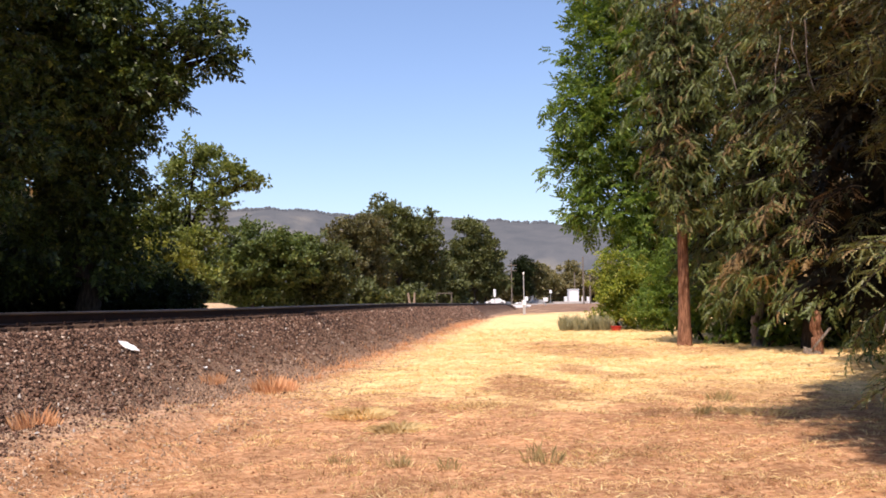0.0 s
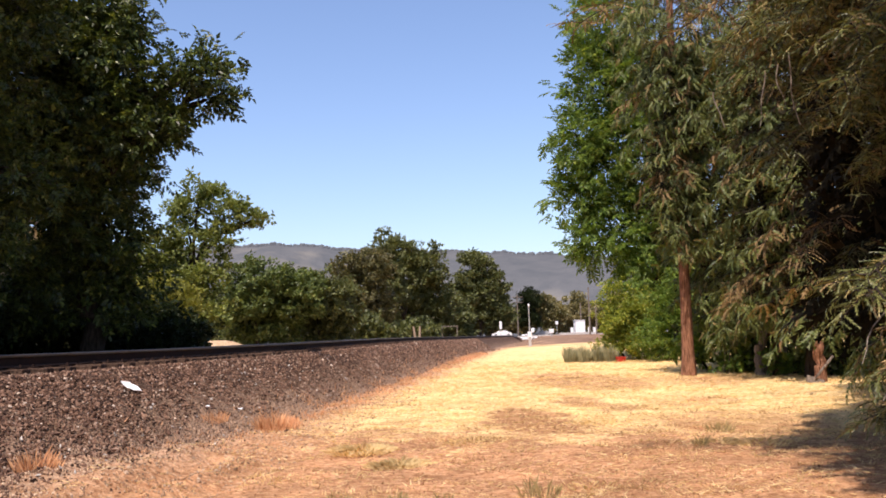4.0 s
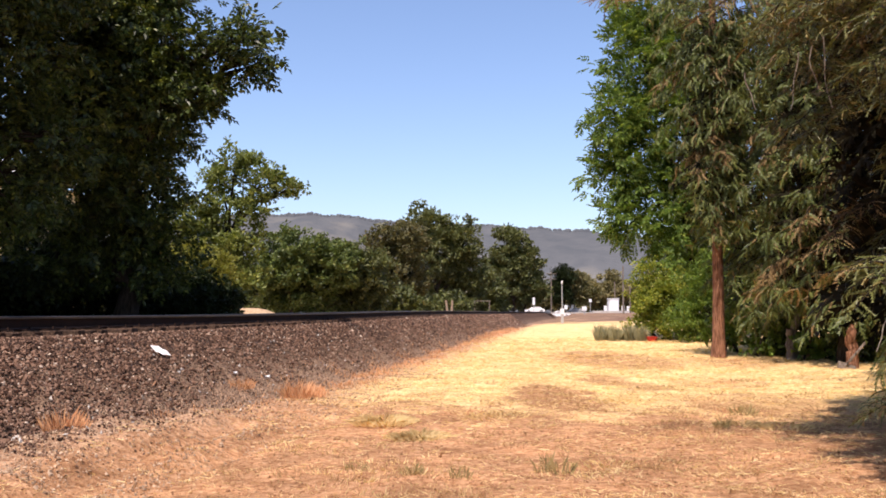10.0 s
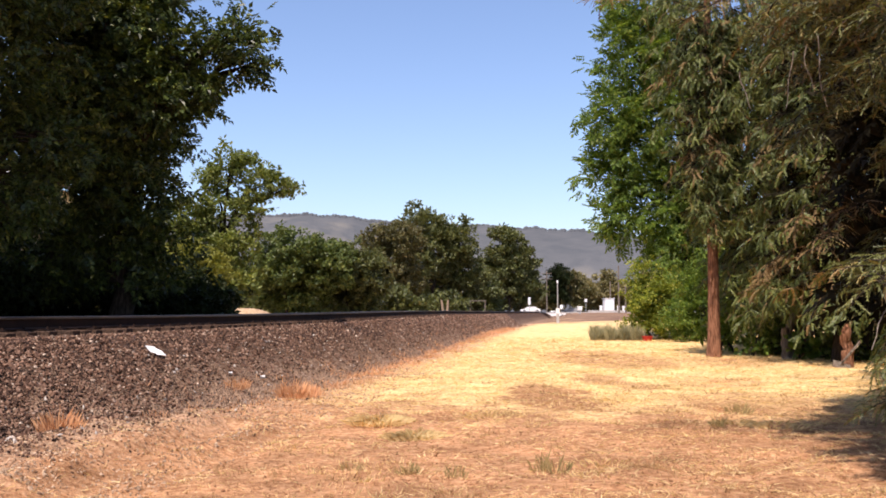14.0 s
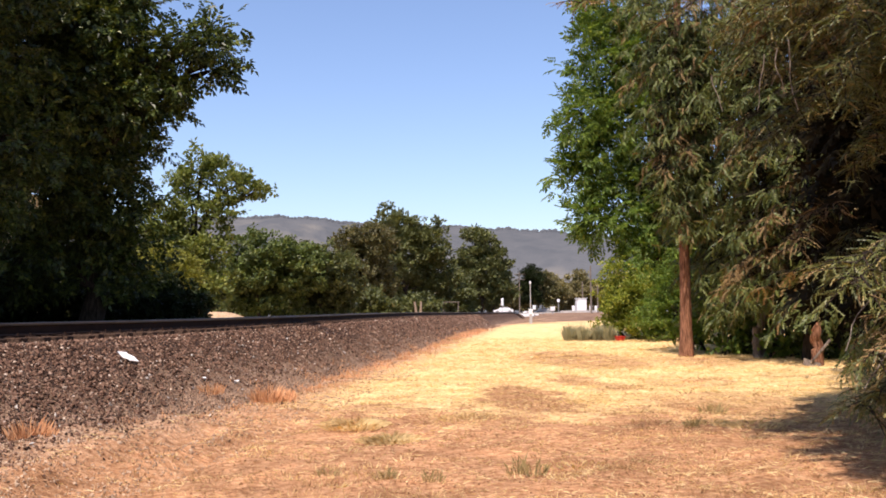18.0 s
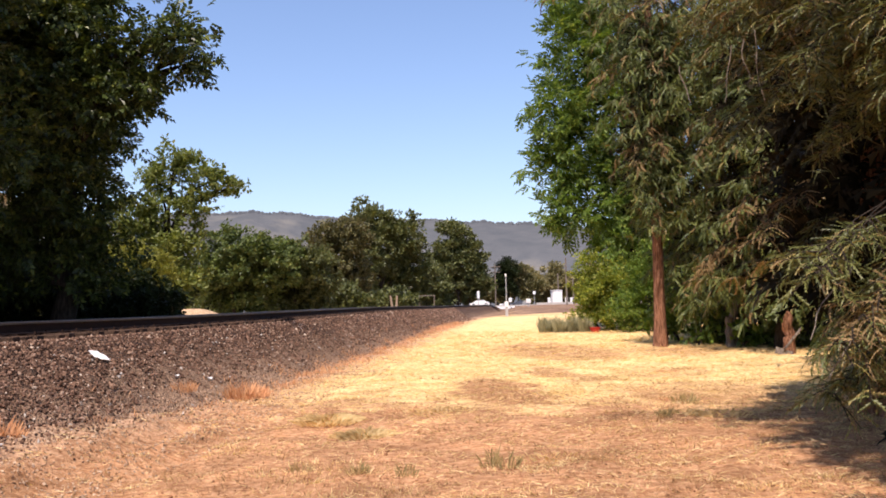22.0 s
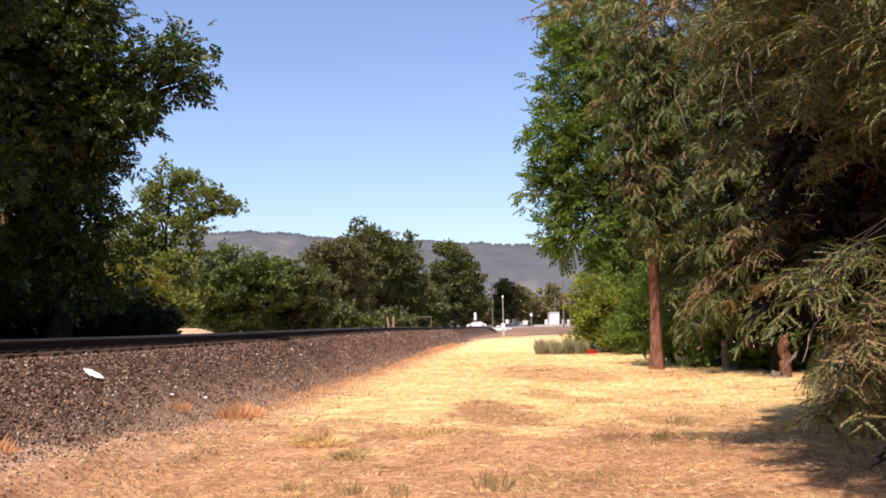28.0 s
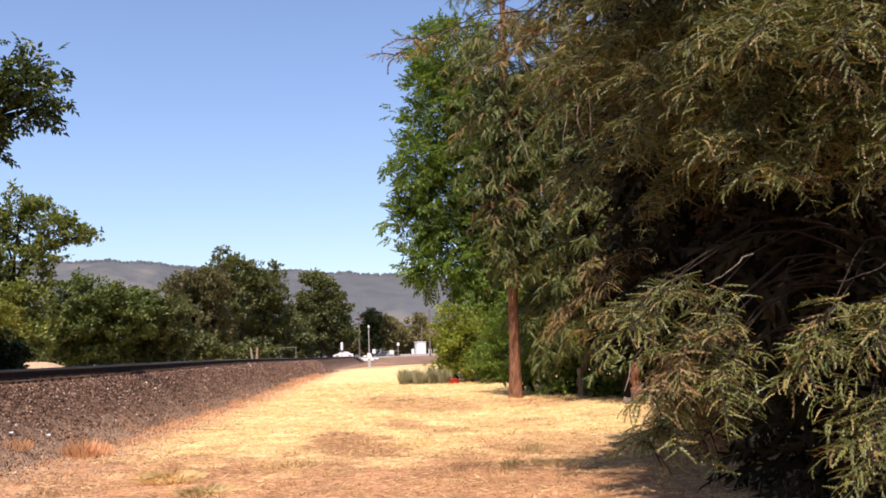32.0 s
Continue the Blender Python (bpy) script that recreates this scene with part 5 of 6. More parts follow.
# ---------------------------------------------------------------- far things
def build_far_things():
    # slim post beside the track
    x, y = 11.8, 97.0
    z = float(ground_z(x, y))
    post = thing("marker_post", (x, y, z), "slender trackside post with a white case and small lamp head", "post")
    bm = bmesh.new()
    bmesh.ops.create_cone(bm, cap_ends=True, segments=10, radius1=0.06, radius2=0.045, depth=4.0, matrix=Matrix.Translation((0, 0, 2.0)))
    part("pole", bm, M_GREY, post)
    bm = bmesh.new()
    box(bm, 0, 0, 1.2, 0.38, 0.28, 0.5, 0.02)
    part("case", bm, M_WHITE, post, "white box low on the pole")
    bm = bmesh.new()
    box(bm, 0, 0, 0.46, 0.26, 0.26, 0.94, 0.02)
    part("footing", bm, M_PAVE, post, "pale concrete footing")
    bm = bmesh.new()
    box(bm, 0, 0, 4.08, 0.15, 0.15, 0.28, 0.03)
    part("lamp_head", bm, M_WHITE, post)
    # signal equipment hut at the crossing
    hut = thing("equipment_hut", (31.2, 180.0, float(ground_z(31.2, 180.0))), "white metal railway equipment hut on a pale pad", "hut")
    bm = bmesh.new()
    box(bm, 0, 0, 1.32, 1.75, 2.2, 2.45, 0.03)
    part("body", bm, M_WHITE, hut)
    bm = bmesh.new()
    box(bm, 0, 0, 2.60, 1.95, 2.4, 0.10, 0.02)
    part("roof", bm, M_WHITE, hut)
    bm = bmesh.new()
    box(bm, 0.1, -1.12, 1.15, 0.8, 0.03, 1.95, 0.01)
    door = part("door", bm, M_WHITE, hut)
    bm = bmesh.new()
    box(bm, -0.2, -1.16, 1.1, 0.05, 0.05, 0.2, 0.01)
    part("handle", bm, M_GREY, door)
    bm = bmesh.new()
    box(bm, 0, 0, 0.05, 3.0, 3.2, 0.16, 0.02)
    part("pad", bm, M_PAVE, hut)
    for x, y, h in ((29.7, 179.4, 1.3), (32.7, 178.2, 1.25), (33.6, 178.0, 1.2)):
        cab = thing("equipment_cabinet", (x, y, float(ground_z(x, y))), "small white equipment cabinet beside the hut", "cabinet", "cabinets")
        bm = bmesh.new()
        box(bm, 0, 0, h / 2, 0.5, 0.4, h, 0.03)
        part("body", bm, M_WHITE, cab)
        bm = bmesh.new()
        box(bm, 0, -0.21, h / 2 + 0.05, 0.42, 0.02, h * 0.8, 0.005)
        part("door", bm, M_WHITE, cab)
    wall = thing("retaining_wall", (30.2, 177.0, float(ground_z(30.2, 177.0)) - 0.6), "low pale concrete retaining wall", "wall")
    for k in range(5):
        bm = bmesh.new()
        box(bm, -2.6 + 1.31 * k, 0, 0.5, 1.3, 0.25, 1.0, 0.02)
        part("panel", bm, M_PAVE, wall)
    # road across the track, level with the rails
    bm = bmesh.new()
    c = from_track(8.2, 188.0)
    box(bm, 0, 0, 0, 160, 7.0, 0.2)
    road = new("road", bpy.data.meshes.new("road"))
    bm.to_mesh(road.data)
    bm.free()
    road.data.materials.append(M_PAVE)
    road.matrix_basis = pose(float(c[0]), float(c[1]), 1.56, 0, 0, -12)
    tagged(road, "pale sunlit road crossing the track", "road", kind="structure")
    # relay box by the rails
    x, y = 17.3, 120.0
    rb = thing("relay_box", (x, y, float(ground_z(x, y))), "small white relay box on a short stand beside the track", "cabinet")
    bm = bmesh.new()
    box(bm, 0, 0, 0.72, 0.56, 0.4, 0.5, 0.03)
    part("body", bm, M_WHITE, rb)
    bm = bmesh.new()
    box(bm, 0, 0, 0.25, 0.14, 0.14, 0.5, 0.01)
    part("stand", bm, M_GREY, rb)
    # parked vehicles
    for k, (x, y, turn, mat, word) in enumerate([(25.4, 214, 4, M_WHITE, "white pickup truck parked near the crossing"), (20.6, 220, 2, M_WHITE, "white car parked near the crossing"), (30.2, 223, -3, M_GREY, "silver car parked near the crossing")]):
        build_car(x, y, turn, mat, word, k == 0)
    # signs
    for x, y, h, w, hh, word in ((23.8, 190, 2.4, 0.62, 0.8, "white road sign on a grey post"), (28.55, 190, 2.7, 0.5, 0.6, "small white road sign on a grey post"), (15.75, 170, 3.0, 0.42, 1.3, "tall white crossing sign on a post")):
        sg = thing("road_sign", (x, y, float(ground_z(x, y))), word, "sign", "signs")
        bm = bmesh.new()
        bmesh.ops.create_cone(bm, cap_ends=True, segments=8, radius1=0.05, radius2=0.05, depth=h, matrix=Matrix.Translation((0, 0, h / 2)))
        part("post", bm, M_GREY, sg)
        bm = bmesh.new()
        box(bm, 0, -0.06, h - hh / 2, w, 0.03, hh, 0.01)
        part("panel", bm, M_WHITE, sg)
    # utility poles
    for x, y, h, arm in ((27.6, 150, 7.4, False), (33.3, 190, 6.2, False), (22.1, 200, 9.6, True), (31.5, 165, 5.0, False)):
        pole = thing("utility_pole", (x, y, float(ground_z(x, y)) - 0.1), "weathered timber utility pole", "pole", "utility poles")
        bm = bmesh.new()
        bmesh.ops.create_cone(bm, cap_ends=True, segments=10, radius1=0.15, radius2=0.10, depth=h, matrix=Matrix.Translation((0, 0, h / 2)))
        part("shaft", bm, M_POLE, pole)
        if arm:
            for z in (h - 0.5, h - 1.6):
                bm = bmesh.new()
                box(bm, 0, -0.14, z, 2.2, 0.1, 0.12, 0.01)
                part("crossarm", bm, M_POLE, pole)
    # timber gate frame in front of the oaks
    gate = thing("timber_frame", (3.95, 99.0, 1.3), "weathered timber post-and-beam frame under the oaks", "frame")
    for x in (-0.75, 0.75):
        bm = bmesh.new()
        box(bm, x, 0, 0.7, 0.10, 0.10, 1.4, 0.015)
        part("post", bm, M_POLE, gate)
    bm = bmesh.new()
    box(bm, 0, -0.02, 1.44, 1.75, 0.09, 0.09, 0.015)
    part("beam", bm, M_POLE, gate)
    # pale leaning stems by the oaks
    for x in (0.35, 0.8):
        stem = thing("pale_post", (x, 88.0, 1.2), "pale weathered post by the oak row", "post", "pale posts")
        bm = bmesh.new()
        bmesh.ops.create_cone(bm, cap_ends=True, segments=8, radius1=0.13, radius2=0.09, depth=1.5, matrix=pose(0, 0, 0.75, 0, -8 if x < 0.5 else 3))
        part("shaft", bm, M_BOARD, stem)


def build_car(x, y, turn, mat, word, pickup):
    """A vehicle seen side-on, 4.6 m long."""
    car = thing("pickup_truck" if pickup else "car", (x, y, float(ground_z(x, y))), word, "car", "parked cars", turn=turn)
    side = [(-2.3, 0.35), (-2.3, 0.8), (-2.1, 0.95), (-1.2, 1.02), (-0.6, 1.5), (0.6, 1.52), (0.9, 1.05), (2.2, 1.0), (2.3, 0.6), (2.25, 0.35)] if pickup else \
        [(-2.2, 0.35), (-2.2, 0.75), (-1.2, 0.92), (-0.5, 1.42), (0.9, 1.44), (1.6, 0.98), (2.1, 0.9), (2.2, 0.5), (2.15, 0.35)]
    bm = bmesh.new()
    rings = []
    for yy, k in ((-0.88, 0.97), (-0.8, 1.0), (0.8, 1.0), (0.88, 0.97)):
        rings.append([bm.verts.new((px * (0.99 if k < 1 else 1), yy * (1 - 0.12 * max(0, pz - 0.95)), 0.35 + (pz - 0.35) * k)) for px, pz in side])
    for a, b in zip(rings, rings[1:]):
        for i in range(len(side)):
            j = (i + 1) % len(side)
            bm.faces.new((a[i], a[j], b[j], b[i]))
    bm.faces.new(rings[0][::-1])
    bm.faces.new(rings[-1])
    bmesh.ops.recalc_face_normals(bm, faces=bm.faces)
    body = part("body", bm, mat, car)
    for px in ((-0.55, 0.0), (0.05, 0.6)) if pickup else ((-0.75, 0.1), (0.15, 1.0)):
        bm = bmesh.new()
        box(bm, sum(px) / 2, -0.83, 1.22, px[1] - px[0], 0.03, 0.28, 0.01)
        part("window", bm, M_GLASS, body)
    for px in (-1.45, 1.4):
        for sy in (-0.8, 0.8):
            bm = bmesh.new()
            bmesh.ops.create_cone(bm, cap_ends=True, segments=16, radius1=0.34, radius2=0.34, depth=0.22, matrix=pose(px, sy, 0.34, 90))
            wheel = part("wheel", bm, M_TYRE, car)
            bm = bmesh.new()
            bmesh.ops.create_cone(bm, cap_ends=True, segments=12, radius1=0.2, radius2=0.2, depth=0.235, matrix=pose(px, sy, 0.34, 90))
            part("rim", bm, M_GREY, wheel)


# ---------------------------------------------------------------- house beyond the trees
def build_house():
    house = thing("house", (-22.6, 40.0, 1.05), "two-storey yellow rendered house with white trim", "house")
    bm = bmesh.new()
    pts = [(-4.5, 0), (5.2, 0), (5.2, 6.2), (0.6, 7.7), (-4.5, 6.0)]
    a, b = [[bm.verts.new((x, yy, z)) for x, z in pts] for yy in (0, 9)]
    for i in range(len(pts)):
        j = (i + 1) % len(pts)
        bm.faces.new((a[i], a[j], b[j], b[i]))
    bm.faces.new(a[::-1])
    bm.faces.new(b)
    bmesh.ops.recalc_face_normals(bm, faces=bm.faces)
    part("wall", bm, M_YELLOW_WALL, house)
    for x0, z0, x1, z1 in ((-5.0, 5.93, 0.6, 7.8), (0.6, 7.8, 5.7, 6.13)):
        d = math.degrees(math.atan2(z1 - z0, x1 - x0))
        n = math.hypot(x1 - x0, z1 - z0)
        bm = bmesh.new()
        box(bm, 0, 4.5, 0.10, n, 10.2, 0.16, 0.01, pose((x0 + x1) / 2, 0, (z0 + z1) / 2, 0, -d))
        roof = part("roof", bm, M_ROOF, house)
        bm = bmesh.new()
        box(bm, 0, -0.64, 0.06, n, 0.06, 0.34, 0.01, pose((x0 + x1) / 2, 0, (z0 + z1) / 2, 0, -d))
        part("fascia", bm, M_WHITE, roof, "white painted fascia board")
    for x, z in ((2.85, 4.75), (-1.8, 4.75), (2.25, 1.6)):
        bm = bmesh.new()
        box(bm, x, -0.03, z, 2.1, 0.10, 1.75, 0.01)
        w = part("window", bm, M_WHITE, house, "white-framed window")
        for k in (-1, 1):
            bm = bmesh.new()
            box(bm, x + k * 0.46, -0.085, z, 0.78, 0.03, 1.4, 0.004)
            part("pane", bm, M_GLASS, w)
    for x in (-4.46, 5.16):
        bm = bmesh.new()
        box(bm, x, -0.04, 3.1, 0.2, 0.1, 6.2, 0.01)
        part("corner_board", bm, M_WHITE, house)


# ---------------------------------------------------------------- grass and small things
def blade(lean, seed):
    r = np.random.default_rng(seed)
    w = 0.011
    v = np.array([[-w, 0, 0], [w, 0, 0], [0.02, 0.45 * lean, 0.55], [0.0, lean, 1 - 0.35 * lean]])
    return v, np.array([[0, 1, 2], [0, 2, 3], [1, 3, 2]][:2])


def grass_clump(name, x, y, height, radius, count, mat, label, category="grass", lean=0.5, group="", z=None):
    r = np.random.default_rng(hash_name(name + str((x, y))))
    z = float(max(ground_z(x, y), ballast_z(*to_track(x, y)) if to_track(x, y)[0] > 5.3 else -9)) if z is None else z
    a, q = r.uniform(0, 2 * np.pi, count), radius * np.sqrt(r.random(count))
    at = np.stack([np.cos(a) * q, np.sin(a) * q, np.full(count, -0.01)], -1)
    turn = a + r.normal(size=count) * 0.7
    c, s, o, i = np.cos(turn), np.sin(turn), np.zeros(count), np.ones(count)
    axes = np.stack([np.stack([-s, c, o], -1), np.stack([c, s, o], -1), np.stack([o, o, i], -1)], -1)
    v, f = scattered([blade(lean * k, j) for j, k in enumerate((0.3, 0.7, 1.1))], at, axes, height * r.uniform(0.3, 1.1, count) * (1.1 - 0.5 * q / radius), 1)
    ob = new(name, tri_mesh(name, v, f, mat))
    ob.matrix_basis = pose(x, y, z)
    return tagged(ob, label, category, group)


def build_grass():
    for x, y, h, rad, n in ((-0.88, 9.0, 0.13, 0.13, 130), (-0.33, 8.63, 0.17, 0.11, 110), (0.11, 8.4, 0.18, 0.10, 90), (1.08, 8.75, 0.30, 0.09, 45), (0.98, 9.0, 0.26, 0.07, 30), (3.56, 12.2, 0.2, 0.1, 110), (0.92, 8.9, 0.2, 0.1, 60), (4.35, 13.9, 0.26, 0.2, 120)):
        grass_clump("grass_tuft", x, y, h, rad, n, M_GREEN_GRASS, "small dull-green grass tuft in dry soil", group="green tufts", lean=0.45)
    for x, y, h, rad, n in ((-2.55, 16.9, 0.36, 0.42, 620), (-3.35, 15.7, 0.26, 0.22, 220), (-4.15, 10.2, 0.32, 0.24, 330), (-3.65, 12.1, 0.18, 0.18, 60), (-2.2, 17.6, 0.22, 0.3, 90), (-1.6, 20.5, 0.2, 0.35, 90)):
        grass_clump("russet_tuft", x, y, h, rad, n, M_RUST_GRASS, "dry russet-brown weed tuft at the foot of the stone bed", "weed", group="russet tufts", lean=0.38)["kind"] = "stuff"
    for x, y, h, rad, n in ((1.55, 9.2, 0.10, 0.35, 160), (-0.85, 12.9, 0.20, 0.42, 900), (-0.34, 11.6, 0.18, 0.36, 700), (3.9, 12.6, 0.13, 0.3, 220), (4.4, 12.4, 0.14, 0.4, 260), (0.7, 13.4, 0.12, 0.5, 260), (2.9, 15.9, 0.12, 0.5, 260)):
        grass_clump("straw_tuft", x, y, h, rad, n, M_STRAW, "tuft of bleached straw-yellow dry grass", group="straw tufts", lean=1.15)["kind"] = "stuff"
    for k, (x, y, rx, ry, strong) in enumerate(SCORCHED):
        if y > 34:
            continue
        rr = np.random.default_rng(500 + k)
        for j in range(int(3 + 2 * rx * ry)):
            px, py = x + rr.uniform(-0.8, 0.8) * rx, y + rr.uniform(-0.8, 0.8) * ry
            grass_clump("weed_tuft", float(px), float(py), rr.uniform(0.05, 0.13), rr.uniform(0.2, 0.45), 110, (M_WEED, M_RUST_GRASS, M_WEED)[j % 3], "short dried brown weeds on scorched soil", "weed", group="dried weeds", lean=0.6)["kind"] = "stuff"
    for x, y in ((7.45, 46.2), (8.1, 46.0), (8.75, 46.3), (9.35, 46.0), (7.8, 46.9), (9.0, 47.0)):
        grass_clump("ornamental_grass", x, y, 0.95, 0.27, 500, M_REED, "upright grey-green ornamental grass clump", group="ornamental grasses", lean=0.28)
    # small clods and pebbles on the bare soil
    r = np.random.default_rng(91)
    n = 4500
    y = 6.2 + 13 * r.random(n) ** 1.5
    x = -4.6 + (y * 0.4 + 8.5) * r.random(n)
    keep = to_track(x, y)[0] < 5.3
    x, y = x[keep], y[keep]
    v, f = scattered(stone_template(6), np.stack([x, y, ground_z(x, y) + 0.004], -1), random_axes(len(x), 5), r.uniform(0.005, 0.018, len(x)) * (1 + 1.2 * (r.random(len(x)) < 0.05)), 4)
    tagged(new("soil_clods", tri_mesh("soil_clods", v, f, M_CLOD)), "small clods and pebbles on the bare soil", "soil", kind="stuff")
    n = 9000
    s, o = 7.5 + 22 * r.random(n) ** 1.6, 5.5 - 1.9 * r.random(n) ** 1.7
    x, y = from_track(o, s)
    z = np.maximum(ballast_z(o, s), ground_z(x, y))
    v, f = scattered(stone_template(6), np.stack([x, y, z + 0.004], -1), random_axes(n, 8), r.uniform(0.006, 0.018, n) * (1 + 0.8 * (r.random(n) < 0.05)), 9)
    tagged(new("grit", tri_mesh("grit", v, f, M_GRIT)), "tan grit and small stones spilled at the foot of the bed", "gravel", kind="stuff")
    # loose straw and short stubble, thick in the pale band
    r = np.random.default_rng(31)
    n = 150000
    y = 6.2 + 44 * r.random(n) ** 1.9
    x = -3.5 + (y * 0.36 + 9) * r.random(n) - 0.02 * y
    o, s = to_track(x, y)
    thick = 0.10 + 0.12 * step(-1.0, 1.5, x) + 0.28 * step(-0.1, 0.35, wave(x, y, 0.75, 6.0)) + 0.55 * step(8, 19, y + 2.5 * wave(x, y, 2.2, 0.3)) * (1 - 0.85 * step(3.2, 4.9, o + 0.8 * wave(x, y, 1.6, 4.0)))
    litter = step(0.3, 2.0, x) * (1 - step(10, 13, y)) * step(-0.3, 0.3, wave(x, y, 0.6, 5.0))
    thick = np.maximum(thick, 0.75 * litter) * (1 - 0.6 * worn(x, y) * step(11, 13, y))
    keep = (r.random(n) < thick) & (o < 5.4) & (wave(x, y, 1.1, 2.2) > -0.75 + 0.5 * r.random(n))
    x, y = x[keep], y[keep]
    k = len(x)
    turn, flat = r.uniform(0, 2 * np.pi, k), r.random(k) < 0.55
    tilt = np.where(flat, r.uniform(1.2, 1.52, k), r.uniform(0, 0.8, k))
    way = np.stack([np.cos(turn) * np.sin(tilt), np.sin(turn) * np.sin(tilt), np.cos(tilt)], -1)
    t = frames_for(way, r.normal(size=(k, 3)))
    axes = np.stack([t[..., 0], t[..., 2], t[..., 1]], -1)
    shape = (np.array([[-0.04, 0, 0], [0.04, 0, 0], [0, 0.05, 1.0]]), np.array([[0, 1, 2]]))
    size = np.where(flat, r.uniform(0.04, 0.14, k), r.uniform(0.02, 0.07, k)) * (0.45 + 0.045 * y)
    v, f = scattered([shape], np.stack([x, y, ground_z(x, y) + np.where(flat, 0.012, -0.005)], -1), axes, size, 2)
    tagged(new("dry_grass", tri_mesh("dry_grass", v, f, M_STRAW)), "short bleached dry grass and scattered straw over the soil", "grass", kind="stuff")
    # low ragged tufts: bleached in the pale band, brown and russet on the worn soil
    r = np.random.default_rng(57)
    n = 2600
    y = 7.0 + 30 * r.random(n) ** 1.7
    x = -3.2 + (y * 0.36 + 7.5) * r.random(n) - 0.02 * y
    o, s = to_track(x, y)
    keep = (o < 4.4) & (r.random(n) < 0.25 + 0.75 * step(-0.1, 0.5, wave(x, y, 0.9, 8.0)))
    x, y = x[keep], y[keep]
    bleached = r.random(len(x)) < 0.42 + 0.5 * step(15, 19, y + 2 * wave(x, y, 1.5, 1.0)) - 0.5 * worn(x, y)
    for flag, mat, nm, word in ((True, M_STRAW, "straw_tufts", "low ragged tufts of bleached dry grass"), (False, M_WEED, "weed_tufts", "low ragged tufts of dried brown weeds")):
        i = np.repeat(np.nonzero(bleached == flag)[0], 26)
        k = len(i)
        turn, q = r.uniform(0, 2 * np.pi, k), np.repeat(r.uniform(0.05, 0.22, k // 26), 26) * np.sqrt(r.random(k))
        px, py = x[i] + np.cos(turn) * q * 1.5, y[i] + np.sin(turn) * q
        tilt = r.uniform(0.2, 1.25, k)
        turn = turn + r.normal(size=k) * 0.8
        t = frames_for(np.stack([np.cos(turn) * np.sin(tilt), np.sin(turn) * np.sin(tilt), np.cos(tilt)], -1), r.normal(size=(k, 3)))
        axes = np.stack([t[..., 0], t[..., 2], t[..., 1]], -1)
        size = np.repeat(r.uniform(0.04, 0.085, k // 26), 26) * (0.7 + 0.03 * y[i]) * r.uniform(0.5, 1.2, k)
        v, f = scattered([(shape[0] * [1.5, 1, 1], shape[1])], np.stack([px, py, ground_z(px, py) - 0.004], -1), axes, size, 2)
        tagged(new(nm, tri_mesh(nm, v, f, mat)), word, "grass", kind="stuff")
    n = 14000
    s, o = 13 + 55 * r.random(n) ** 1.3, 5.15 + 0.42 * r.normal(size=n)
    keep = r.random(n) < 0.12 + 0.88 * step(0.0, 0.5, wave(s, o * 2, 1.3, 2.0)) * step(13, 22, s)
    s, o = s[keep], np.minimum(o[keep], 6.4)
    x, y = from_track(o, s)
    k = len(x)
    turn, tilt = r.uniform(0, 2 * np.pi, k), r.uniform(0.1, 1.1, k)
    t = frames_for(np.stack([np.cos(turn) * np.sin(tilt), np.sin(turn) * np.sin(tilt), np.cos(tilt)], -1), r.normal(size=(k, 3)))
    axes = np.stack([t[..., 0], t[..., 2], t[..., 1]], -1)
    v, f = scattered([(shape[0] * [1.6, 1, 1], shape[1])], np.stack([x, y, np.maximum(ballast_z(o, s), ground_z(x, y)) - 0.004], -1), axes, r.uniform(0.05, 0.14, k) * (0.7 + 0.02 * s), 3)
    tagged(new("russet_weeds", tri_mesh("russet_weeds", v, f, M_RUST_GRASS)), "dry russet weeds along the foot of the stone bed", "weed", kind="stuff")
    # brown crumbs and dead stalks trodden into the near soil, dark for small shadows
    n = 42000
    y = 6.2 + 15 * r.random(n) ** 1.5
    x = -4.8 + (y * 0.4 + 8.8) * r.random(n)
    keep = (to_track(x, y)[0] < 4.9) & (r.random(n) < 0.12 + 0.75 * step(-0.2, 0.5, wave(x, y, 0.5, 3.3)) + 0.9 * rutted(x, y))
    x, y = x[keep], y[keep]
    k = len(x)
    turn = r.uniform(0, 2 * np.pi, k)
    t = frames_for(np.stack([np.cos(turn), np.sin(turn), r.uniform(-0.05, 0.35, k)], -1), r.normal(size=(k, 3)) * 0.3 + [0, 0, 1])
    axes = np.stack([t[..., 0], t[..., 2], t[..., 1]], -1)
    v, f = scattered([(shape[0] * [2.2, 1, 1], shape[1])], np.stack([x, y, ground_z(x, y) + 0.006], -1), axes, r.uniform(0.02, 0.075, k), 6)
    tagged(new("litter_shadow_flecks", tri_mesh("litter_shadow_flecks", v, f, M_LITTER_SHADOW)), "dead brown stalks and crumbs on the bare soil, dark for small shadows", "litter", kind="stuff")


def on_bed(x, y):
    o, s = to_track(x, y)
    return float(max(ballast_z(o, s), ground_z(x, y)))


